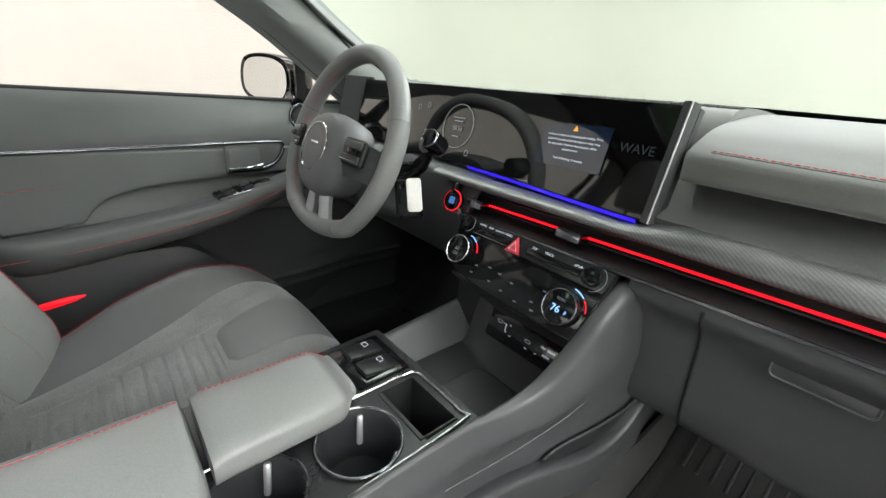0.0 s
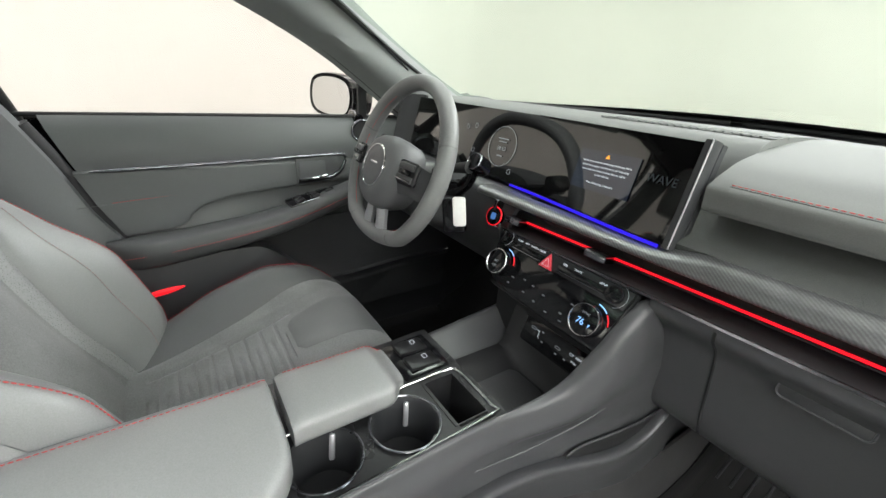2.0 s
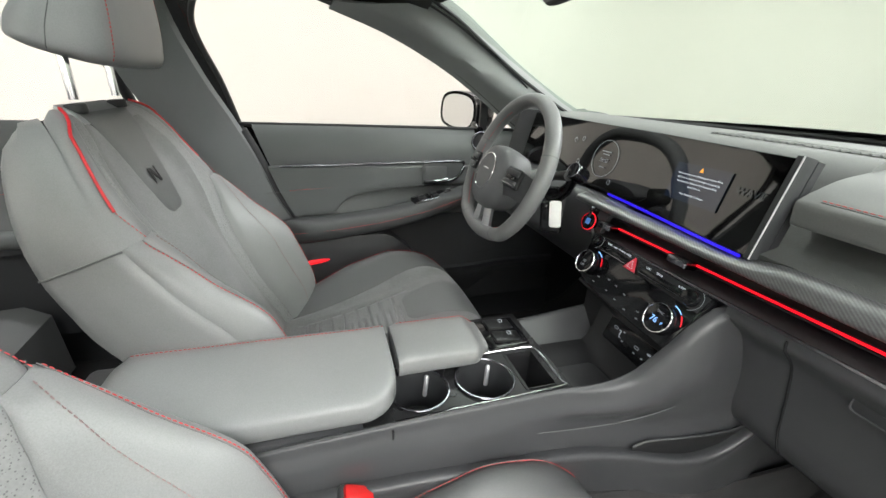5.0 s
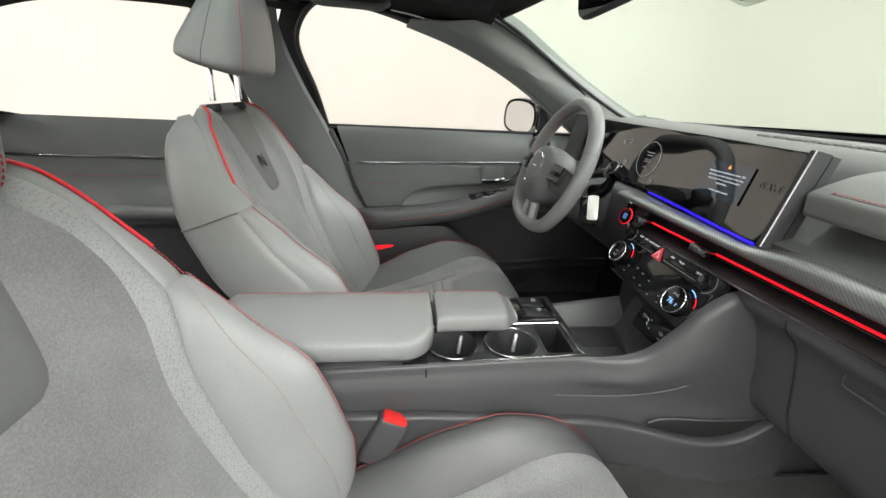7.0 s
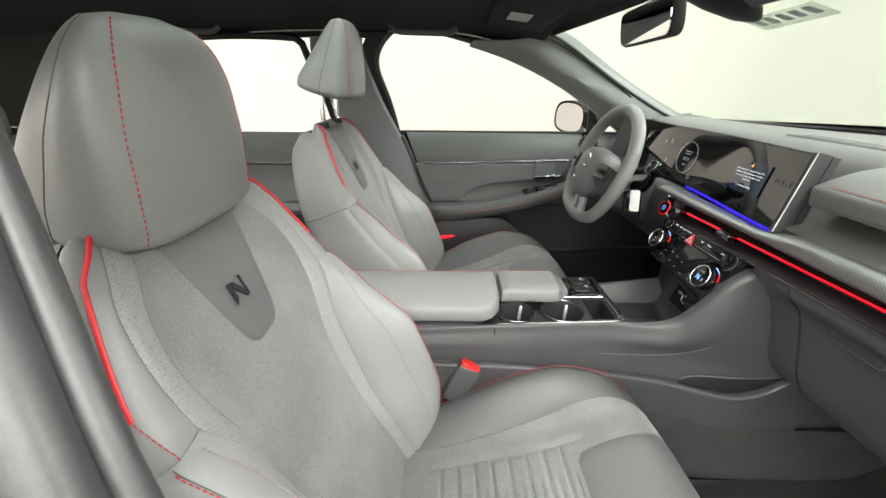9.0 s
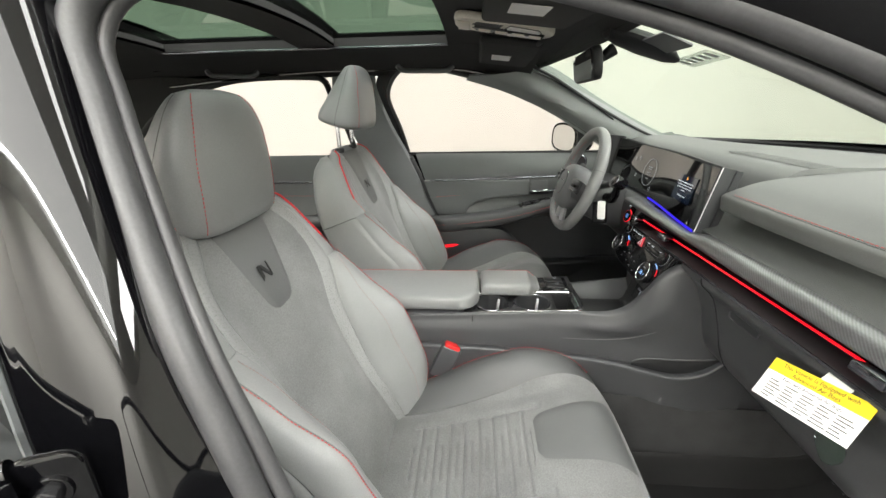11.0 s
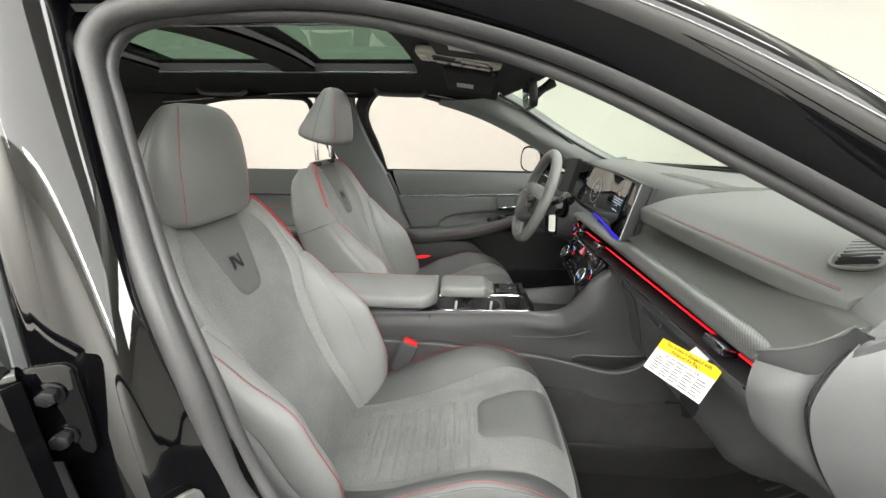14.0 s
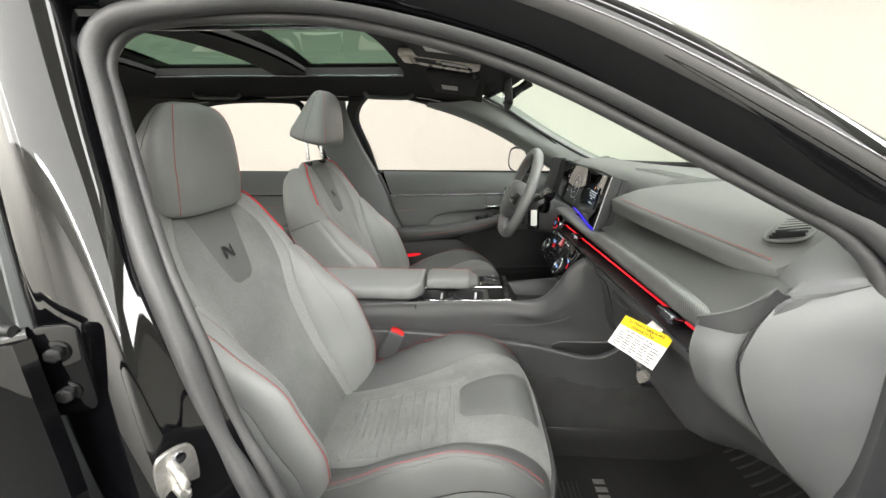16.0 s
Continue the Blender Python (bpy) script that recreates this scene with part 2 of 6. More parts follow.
def surf(P, cu=False, cv=False, thick=0.0, caps=False, bm=None):
    """A grid of points as faces; thick: a closed sheet of that depth behind it."""
    P = np.asarray(P, float)
    m, n = P.shape[:2]
    bm = bm or bmesh.new()
    if thick and (normals(P) * (np.array([.3, .6, 1.1]) - P)).sum() < 0:
        P = P[:, ::-1]
    V = [[bm.verts.new(P[i, j]) for j in range(n)] for i in range(m)]
    mm, nn = m if cu else m - 1, n if cv else n - 1
    for i in range(mm):
        for j in range(nn):
            bm.faces.new((V[i][j], V[(i + 1) % m][j], V[(i + 1) % m][(j + 1) % n], V[i][(j + 1) % n]))
    if thick:
        Q = P - normals(P) * thick
        W = [[bm.verts.new(Q[i, j]) for j in range(n)] for i in range(m)]
        for i in range(mm):
            for j in range(nn):
                bm.faces.new((W[i][j], W[i][(j + 1) % n], W[(i + 1) % m][(j + 1) % n], W[(i + 1) % m][j]))
        if not cv:
            for i in range(mm):
                k = (i + 1) % m
                bm.faces.new((V[i][0], W[i][0], W[k][0], V[k][0]))
                bm.faces.new((V[i][-1], V[k][-1], W[k][-1], W[i][-1]))
        if not cu:
            for j in range(nn):
                k = (j + 1) % n
                bm.faces.new((V[0][j], V[0][k], W[0][k], W[0][j]))
                bm.faces.new((V[-1][j], W[-1][j], W[-1][k], V[-1][k]))
    if caps and cv:
        bm.faces.new([V[0][j] for j in range(n)])
        bm.faces.new([V[-1][j] for j in reversed(range(n))])
    bmesh.ops.recalc_face_normals(bm, faces=bm.faces)
    return bm


def patch(curves, m, n, thick=0.0):
    """A sheet through several curves (each a list of points), smooth both ways."""
    C = np.stack([cr(c, n) for c in curves])
    P = np.stack([cr(C[:, j], m) if len(curves) > 2 else C[0, j] + (C[1, j] - C[0, j]) * np.linspace(0, 1, m)[:, None] for j in range(n)], 1)
    return surf(P, thick=thick)


def tube(path, r, k=8, closed=False, flat=1.0, bm=None, up=(0.0, 0.0, 1.0)):
    p = np.array(path, float)
    n = len(p)
    if np.max(r) > 0.0035:
        k = max(k, 14)
    t = (np.roll(p, -1, 0) - np.roll(p, 1, 0)) if closed else np.gradient(p, axis=0)
    t /= np.maximum(np.linalg.norm(t, axis=1, keepdims=True), 1e-9)
    u0 = np.array(up, float)
    rings = []
    R = np.broadcast_to(np.asarray(r, float), (n,))
    for i in range(n):
        a = np.cross(t[i], u0)
        if np.linalg.norm(a) < 1e-4:
            a = np.cross(t[i], [1, 0, 0.01])
        a /= np.linalg.norm(a)
        b = np.cross(a, t[i])
        ang = np.linspace(0, 2 * math.pi, k, endpoint=False)
        rings.append(p[i] + R[i] * (np.cos(ang)[:, None] * a + flat * np.sin(ang)[:, None] * b))
    return surf(np.array(rings), cu=closed, cv=True, caps=not closed, bm=bm)


def box(x0, x1, y0, y1, z0, z1, bev=0.0, seg=2, bm=None):
    own = bm is None
    bm = bm or bmesh.new()
    g = bmesh.ops.create_cube(bm, size=1)["verts"]
    bmesh.ops.transform(bm, matrix=Matrix.Translation(((x0 + x1) / 2, (y0 + y1) / 2, (z0 + z1) / 2)) @ Matrix.Diagonal((x1 - x0, y1 - y0, z1 - z0, 1)), verts=g)
    if bev and own:
        bmesh.ops.bevel(bm, geom=bm.edges[:], offset=bev, segments=seg, profile=0.5, affect="EDGES")
    return bm


def obox(m, sx, sy, sz, bev=0.0, seg=2):
    """A box of that size about the origin of the pose m."""
    bm = box(-sx / 2, sx / 2, -sy / 2, sy / 2, -sz / 2, sz / 2, bev, seg)
    bmesh.ops.transform(bm, matrix=m, verts=bm.verts)
    return bm


def cyl(m, r, h, k=24, r2=None, bev=0.0):
    """A cylinder from the origin of m along its z."""
    bm = bmesh.new()
    bmesh.ops.create_cone(bm, cap_ends=True, segments=k, radius1=r, radius2=r if r2 is None else r2, depth=h)
    if bev:
        es = [e for e in bm.edges if len(e.link_faces) == 2 and e.calc_face_angle(0) > 0.8]
        bmesh.ops.bevel(bm, geom=es, offset=bev, segments=2, profile=0.5, affect="EDGES")
    bmesh.ops.transform(bm, matrix=m @ Matrix.Translation((0, 0, h / 2)), verts=bm.verts)
    return bm


def ring(m, r, w, k=32, squash=1.0):
    a = np.linspace(0, 2 * math.pi, k, endpoint=False)
    p = [m @ Vector((r * math.cos(s), squash * r * math.sin(s), 0)) for s in a]
    return tube([tuple(v) for v in p], w, 6, True, up=tuple(m.to_3x3() @ Vector((0, 0, 1))))


def plate(poly, m, h, bev=0.0):
    """A flat outline (x, y) in the pose m, thickened along its z."""
    bm = bmesh.new()
    f = bm.faces.new([bm.verts.new((x, y, 0)) for x, y in poly])
    g = bmesh.ops.extrude_face_region(bm, geom=[f])["geom"]
    bmesh.ops.translate(bm, verts=[v for v in g if isinstance(v, bmesh.types.BMVert)], vec=(0, 0, h))
    bmesh.ops.recalc_face_normals(bm, faces=bm.faces)
    if bev:
        bmesh.ops.bevel(bm, geom=bm.edges[:], offset=bev, segments=2, profile=0.5, affect="EDGES")
    bmesh.ops.transform(bm, matrix=m, verts=bm.verts)
    return bm


def rrect(w, h, r, k=5):
    out = []
    for cx, cy, a0 in ((w / 2 - r, h / 2 - r, 0), (-w / 2 + r, h / 2 - r, 90), (-w / 2 + r, -h / 2 + r, 180), (w / 2 - r, -h / 2 + r, 270)):
        for i in range(k + 1):
            a = radians(a0 + 90 * i / k)
            out.append((cx + r * math.cos(a), cy + r * math.sin(a)))
    return out


def stitch(path, step=0.006, ln=0.0043, r=0.0008):
    """A row of short threads along a path."""
    p = np.array(path, float)
    L = np.concatenate([[0], np.cumsum(np.linalg.norm(np.diff(p, axis=0), axis=1))])
    bm = bmesh.new()
    for s in np.arange(0, L[-1] - ln, step):
        a, b = (np.array([np.interp(w, L, p[:, k]) for k in range(3)]) for w in (s, s + ln))
        tube([a, (a + b) / 2, b], [r * 0.6, r, r * 0.6], 4, bm=bm)
    return bm


def words(body, size, m, material, parent, name="lettering", depth=0.0004, align="CENTER"):
    c = bpy.data.curves.new(name, "FONT")
    c.body, c.size, c.extrude, c.align_x, c.align_y = body, size, depth, align, "CENTER"
    c.resolution_u = 3
    tmp = bpy.data.objects.new(name, c)
    scene.collection.objects.link(tmp)
    me = bpy.data.meshes.new_from_object(tmp.evaluated_get(bpy.context.evaluated_depsgraph_get()))
    bpy.data.objects.remove(tmp)
    bpy.data.curves.remove(c)
    bm = bmesh.new()
    bm.from_mesh(me)
    bpy.data.meshes.remove(me)
    bmesh.ops.transform(bm, matrix=m, verts=bm.verts)
    return part(name, bm, material, parent, smooth=False)


def face_pose(at, normal, up=(0, 0, 1)):
    """A pose whose z is the normal and whose y is nearest to up."""
    z = Vector(normal).normalized()
    x = Vector(up).cross(z).normalized()
    y = z.cross(x)
    return Matrix.Translation(at) @ Matrix((x, y, z)).transposed().to_4x4()


def pw(x, xs, ys):
    """A smooth curve through a table of values, without overshoot."""
    x = min(max(float(x), xs[0]), xs[-1])
    i = 0
    while i < len(xs) - 2 and x > xs[i + 1]:
        i += 1
    d = [(ys[k + 1] - ys[k]) / (xs[k + 1] - xs[k]) for k in range(len(xs) - 1)]

    def slope(k):
        if k == 0 or k == len(xs) - 1:
            return d[min(k, len(d) - 1)]
        return 0.0 if d[k - 1] * d[k] <= 0 else 2 * d[k - 1] * d[k] / (d[k - 1] + d[k])
    h = xs[i + 1] - xs[i]
    t = (x - xs[i]) / h
    return (2 * t ** 3 - 3 * t * t + 1) * ys[i] + (t ** 3 - 2 * t * t + t) * h * slope(i) + (3 * t * t - 2 * t ** 3) * ys[i + 1] + (t ** 3 - t * t) * h * slope(i + 1)


def smooth(a, b, x):
    t = np.clip((x - a) / (b - a), 0, 1)
    return t * t * (3 - 2 * t)


# ---- the booth ----
def slab(name, x0, x1, y0, y1, z0, z1, material):
    return tagged(part(name, box(x0, x1, y0, y1, z0, z1), material, None, smooth=False), kind="structure")


slab("floor", -5, 5, -5, 7, -0.1, 0, BOOTHFLOOR)
slab("wall_left", -5.1, -5, -5, 7, 0, 3.6, WHITE)
slab("wall_right", 5, 5.1, -5, 7, 0, 3.6, WHITE)
slab("wall_front", -5.1, 5.1, 7, 7.1, 0, 3.6, WHITE)
slab("wall_back", -5.1, 5.1, -5.1, -5, 0, 3.6, WHITE)
for nm, a0, a1 in (("wall_cove", 90, 180), ("wall_cove", 0, 90)):
    r, cxx = 2.2, (-2.8 if a0 else 2.8)
    P = np.array([[(cxx + r * math.cos(radians(a)), 4.8 + r * math.sin(radians(a)), z) for z in (0, 1.2, 2.4, 3.6)] for a in np.linspace(a0, a1, 24)])
    tagged(part(nm, surf(P, thick=.02), WHITE, None), kind="structure")
slab("ceiling", -5.1, 5.1, -5.1, 7.1, 3.6, 3.7, CEILP)

# ---- the car's shell ----
car = thing("car_shell", (0, 0.6, 0.2), "black painted saloon car body with an open front door", "car body")
# edge of the front door opening, for the side where x is positive
OPENING = [(.765, .555, .50), (.75, .495, .668), (.735, .448, .757), (.72, .411, .867), (.698, .370, .966), (.658, .324, 1.066), (.622, .286, 1.17),
           (.604, .272, 1.232), (.594, .315, 1.273), (.60, .447, 1.28), (.60, .563, 1.27), (.602, .66, 1.253), (.61, .777, 1.22), (.63, .873, 1.18),
           (.67, .997, 1.114), (.71, 1.106, 1.054), (.735, 1.155, 1.025), (.755, 1.195, .975), (.765, 1.225, .88), (.77, 1.25, .7), (.77, 1.24, .5),
           (.775, 1.1, .41), (.775, .8, .40), (.775, .63, .42)]
ring_pts = cr(OPENING, 240, True)
cen = ring_pts.mean(0)
for sgn in (1, -1):
    flip = np.array([sgn, 1, 1])
    back = np.outer((-.032 if sgn < 0 else 0) * (1 - smooth(.45, .65, ring_pts[:, 1])), [0, 1, 0])
    inw = (cen - ring_pts) * [0, 1, 1]
    inw /= np.linalg.norm(inw, axis=1, keepdims=True)
    upw = -inw * (.017 * smooth(.35, .6, ring_pts[:, 1]) * smooth(.9, 1.05, ring_pts[:, 2]))[:, None]
    if sgn < 0:
        keep = ring_pts[ring_pts[:, 2] < .955]
        keep = np.roll(keep, -int(np.argmax(np.linalg.norm(np.diff(keep, axis=0), axis=1))) - 1, 0)
        part("door_seal", tube(keep * flip + [0, -.02, 0], 0.012, 14), RUBBER, car, "grey rubber door seal")
        continue
    part("door_seal", tube((ring_pts + upw - inw * 0.007 + [0.006, 0, 0]) * flip + back, 0.0145, 18, True, up=(1, 0, 0)), RUBBER, car, "grey rubber door seal")
    part("seal_lip", tube((ring_pts + upw + inw * (.006 + .006 * smooth(.35, .5, ring_pts[:, 1]))[:, None] + [-0.010, 0, 0]) * flip + back, 0.0085, 14, True, up=(1, 0, 0)), RUBBER, car)

# painted rail over the door and the front pillar, outside
top = cr([(.60, -.55, 1.235), (.592, -.2, 1.262), (.588, .1, 1.275)] + OPENING[8:20], 150)
for sgn in (1, -1):
    flip = np.array([sgn, 1, 1])
    out = (top - cen) * [0, 1, 1]
    out[:, 1] *= smooth(.35, .6, top[:, 1])
    out /= np.linalg.norm(out, axis=1, keepdims=True)
    prof = ck([(0.012, -0.012), (0.016, 0.004), (0.026, 0.018), (0.040, 0.030), (0.054, 0.038), (0.066, 0.042), (0.080, 0.042), (0.093, 0.034), (0.103, 0.016), (0.110, -0.020), (0.110, -0.075)], 34)
    if sgn < 0:
        prof = prof * [.5, 1]
    P = np.stack([top + out * a + [b, 0, 0] for a, b in prof], 1)
    part("side_rail", surf(P * flip, thick=0.004), PAINT, car, "gloss black painted roof rail")
    part("rail_gasket", tube((top + out * (.0815 if sgn > 0 else .041) + [.0418, 0, 0]) * flip, .0032, 10), BLACK, car)

# centre pillar, painted outside (the side with the open door): a ridge below that fades into one broad panel above
zs = np.linspace(0.36, 1.37, 70)
side = np.array(OPENING[:8] + [(.588, .25, 1.28), (.565, .235, 1.37)])
cs = cr(side, 120)
o = np.argsort(cs[:, 2])
sx, sy = np.interp(zs, cs[o, 2], cs[o, 0]), np.interp(zs, cs[o, 2], cs[o, 1])
LOW = [(-.008, 0), (.008, -.014), (.026, -.030), (.046, -.042), (.058, -.048), (.066, -.055), (.070, -.066), (.068, -.090), (.064, -.115), (.060, -.135), (.03, -.17)]
HIGH = [(-.008, 0), (.008, -.008), (.020, -.010), (.032, -.014), (.042, -.022), (.050, -.034), (.055, -.050), (.057, -.070), (.055, -.092), (.048, -.118), (.02, -.16)]
sx, sy = np.polyval(np.polyfit(zs, sx, 4), zs), np.polyval(np.polyfit(zs, sy, 4), zs)
rows = []
for x, y, z in zip(sx, sy, zs):
    k = smooth(.66, 1.10, z)
    q = np.array(LOW) * (1 - k) + np.array(HIGH) * k
    rows.append([(x + a, y + b, z) for a, b in ck(q, 44)])
part("centre_pillar", surf(np.array(rows), thick=0.004), PAINT, car, "gloss black painted centre pillar")


# trims of the pillars inside, one pair for each side
WIN = [(-.578, .283, 1.252), (-.575, .36, 1.272), (-.575, .462, 1.272), (-.59, .60, 1.243), (-.61, .72, 1.208), (-.635, .83, 1.165), (-.66, .93, 1.117), (-.69, 1.02, 1.066), (-.715, 1.10, 1.016), (-.738, 1.19, .958)]
WS = [(-.50, .60, 1.292), (-.53, .72, 1.29), (-.562, .83, 1.275), (-.575, .90, 1.242), (-.592, .965, 1.205), (-.612, 1.05, 1.155), (-.628, 1.135, 1.108), (-.645, 1.25, 1.05), (-.655, 1.34, 1.01)]
for sgn in (-1, 1):
    f = np.array([-sgn, 1, 1])
    a, b = cr([(-x, y, z) for x, y, z in OPENING[11:17]] + [(-.742, 1.20, 1.0)], 24), cr(WS[2:], 24)
    if sgn < 0:
        a = cr([(x + .008, y + .004, z + .010) for x, y, z in WIN[3:]], 24)
    if sgn > 0:
        b = a + np.linspace(0, 1, 24)[:, None] * [-.01, .02, .0] + [.03, .05, .035]
    mid = (a + b) / 2 + [0.02, -0.012, -0.012]
    P = np.stack([a + ([-.02, -.012, -.014] if sgn < 0 else [0, .02, .02]), a + (0 if sgn < 0 else np.array([0, .012, .012])), a * .75 + b * .25 + [.013, -.008, -.008], mid, a * .25 + b * .75 + [.012, -.008, -.01], b, b + [-.01, .02, 0.02]], 1)
    part("front_pillar_trim", surf(P * f, thick=0.006), TRIM, car, "grey fabric-textured pillar trim")
    part("pillar_gasket", tube(b * f, 0.005, 6), BLACK, car)
    zz = np.linspace(0.38, 1.262, 26)
    w = np.array(OPENING[:8])
    o = np.argsort(w[:, 2])
    yf, xf = np.interp(zz, w[o, 2], w[o, 1]), np.interp(zz, w[o, 2], w[o, 0])
    wide = np.interp(zz, [0.4, 0.8, 0.96, 1.26], [0.24, 0.22, 0.19, 0.165])
    P = np.stack([np.stack([xf - a - 0.012, yf - (0.018 if sgn < 0 else 0.012) - wide * s, zz], 1) for s, a in ((0, -0.012), (0.04, 0.008), (0.2, 0.02), (0.5, 0.028), (0.8, 0.022), (0.97, 0.005), (1.0, -0.02))], 1)
    part("centre_pillar_trim", surf(P * [-1 if sgn < 0 else 1, 1, 1], thick=0.006), TRIM_B, car, "grey plastic centre pillar trim")

# windscreen, roof glass, bonnet and rear glass
X = np.linspace(-1, 1, 15)
P = np.array([[(x * (.568 + (.67 - .568) * s), .83 + .075 * (1 - x * x) + s * (.52 + .34 * (1 - x * x)), 1.278 + .018 * (1 - x * x) - s * (.262 - .0 * (1 - x * x)) + 0.02 * s * (1 - s)) for x in X] for s in np.linspace(0, 1, 9)])
ob = part("windscreen", surf(P), G_WIND, car, "green-tinted laminated windscreen")
ob.visible_shadow = False
part("header_trim", surf(np.array([[(x * .575, .79 + .075 * (1 - x * x) * .3, 1.302 + .018 * (1 - x * x)) for x in X], [(x * .572, .83 + .060 * (1 - x * x), 1.288 + .018 * (1 - x * x)) for x in X], [(x * .568, .848 + .075 * (1 - x * x), 1.268 + .018 * (1 - x * x)) for x in X]]), thick=.004), LINER, car, "black cloth windscreen header trim")
part("side_rail_trim", surf(np.array([[(-.615 + .02 * d, y, z) for y in np.linspace(-.32, .31, 10)] for d, z in ((0, 1.262), (.4, 1.285), (1, 1.32))]), thick=.004), LINER, car, "black cloth roof rail trim")
part("windscreen_band", surf(P[-1:] + np.array([[[0, -.045, .004]], [[0, -.02, .0]], [[0, 0.02, -.01]], [[0, .035, -.10]]]) + np.zeros((4, 15, 3))), BLACK, car)
P = np.array([[(x * (.70 + .05 * s), 1.46 + .33 * (1 - x * x) * (1 - s) + s * 1.5, .99 - .13 * s * s - 0.03 * x * x) for x in X] for s in np.linspace(0, 1, 9)])
part("bonnet", surf(P, thick=0.004), PAINT, car, "gloss black bonnet")
P = np.array([[(x * .52, -1.05 - .45 * s, 1.27 - .26 * s + .02 * (1 - x * x)) for x in X] for s in np.linspace(0, 1, 5)])
part("rear_window", surf(P), G_DARK, car, "tinted rear window")

# wings, nose and boot of the body, and the wheels it stands on
for sgn in (-1, 1):
    ys = np.linspace(1.44, 2.98, 26)
    P = np.array([[(sgn * (x - .10 * smooth(2.3, 2.98, y)), y, max(z, .36 + (math.sqrt(.37 ** 2 - (y - 2.02) ** 2) if abs(y - 2.02) < .365 else 0) * (z < .8)) if z < .8 else z - .12 * smooth(1.44, 2.98, y) * (z > .9)) for x, z in ((.70, .965), (.80, .94), (.86, .86), (.88, .74), (.87, .50), (.85, .30))] for y in ys])
    part("front_wing", surf(P, thick=.004), PAINT, car, "gloss black front wing")
    P = np.array([[(sgn * (x - .08 * smooth(-1.2, -1.85, y)), y, max(z, .36 + (math.sqrt(.37 ** 2 - (y + .98) ** 2) if abs(y + .98) < .365 else 0)) if z < .8 else z) for x, z in ((.62, .98), (.78, .95), (.86, .86), (.88, .74), (.87, .50), (.85, .30))] for y in np.linspace(-1.88, -.56, 26)])
    part("rear_wing", surf(P, thick=.004), PAINT, car, "gloss black rear wing")
    for y in (2.02, -.98):
        M = face_pose((sgn * .80, y, .33), (sgn, 0, 0))
        a = np.linspace(0, 2 * math.pi, 48, endpoint=False)
        rings = [[tuple(M @ Vector((r * math.cos(t), r * math.sin(t), h))) for t in a] for r, h in ((.22, -.16), (.31, -.16), (.33, -.13), (.33, .03), (.31, .06), (.235, .065), (.23, .05))]
        wheel = part("wheel", surf(np.array(rings), cv=True), MAT_RUB, car, "black rubber tyre")
        part("rim", cyl(M @ pose(0, 0, .01), .228, .03, 40, bev=.006), DARKCHROME, wheel, "grey alloy rim")
        for k in range(5):
            part("spoke", obox(M @ Matrix.Rotation(k * 2 * math.pi / 5, 4, "Z") @ pose(0, .11, .045), .05, .20, .02, .006), SATIN, wheel)
part("nose", surf(np.array([[(x * .78, 2.95 + .06 * (1 - x * x), z) for z in (.80, .6, .4, .28)] for x in np.linspace(-1, 1, 12)]), thick=.004), PAINT, car)
part("boot_lid", surf(np.array([[(x * .66, y, .985 - .02 * x * x - d) for y, d in ((-1.45, 0), (-1.7, .01), (-1.86, .03), (-1.90, .2), (-1.90, .6))] for x in np.linspace(-1, 1, 12)]), thick=.004), PAINT, car, "gloss black boot lid")

# headliner with the two roof openings: one mesh
bm = bmesh.new()


def crown(x, y):
    """Height of the roof lining."""
    z = 1.342 - 0.065 * (abs(x) / 0.6) ** 2.2
    return z - 0.036 * smooth(0.55, 0.88, y) - 0.05 * smooth(-0.5, -1.1, y)


def lining(xs, ys, dz=0.0):
    P = np.array([[(x, y, crown(x, y) + dz) for x in xs] for y in ys])
    surf(P, thick=0.008, bm=bm)


lining(np.linspace(-.60, -.31, 8), np.linspace(-1.05, .82, 24))
lining(np.linspace(.385, .60, 7), np.linspace(-1.05, .82, 24))
lining(np.linspace(-.31, .385, 11), np.linspace(.545, .86, 8))
lining(np.linspace(-.31, .385, 11), np.linspace(.092, .205, 5))
lining(np.linspace(-.31, .385, 11), np.linspace(-1.05, -.33, 8))
for x0, x1, y0, y1 in ((-.31, .385, .205, .545), (-.31, .385, -.33, .092)):
    for xa, ya, xb, yb in ((x0, y0, x1, y0), (x1, y0, x1, y1), (x1, y1, x0, y1), (x0, y1, x0, y0)):
        a = np.array([[(xa + (xb - xa) * t, ya + (yb - ya) * t, crown(xa + (xb - xa) * t, ya + (yb - ya) * t) + s) for t in np.linspace(0, 1, 8)] for s in (0, 0.022)])
        surf(a, bm=bm)
tagged(part("ceiling", bm, LINER, None, "black woven headliner with two sunroof openings"), kind="structure")
for y0, y1 in ((.205, .545), (-.33, .092)):
    P = np.array([[(x, y, 1.370 - .030 * (x / .4) ** 2) for x in np.linspace(-.40, .40, 9)] for y in np.linspace(y0 - .01, y1 + .01, 5)])
    part("sunroof_pane", surf(P), G_ROOF, car, "dark green sunroof glass").visible_shadow = False
for sgn in (-1, 1):
    part("sunroof_rail", box((.379 if sgn > 0 else -.304) - .006, (.379 if sgn > 0 else -.304) + .006, -.33, .545, crown(.345 + .035 * sgn, 0) - .008, crown(.345 + .035 * sgn, 0) - .002, .002), DARKCHROME, car, "bright sunroof rail")
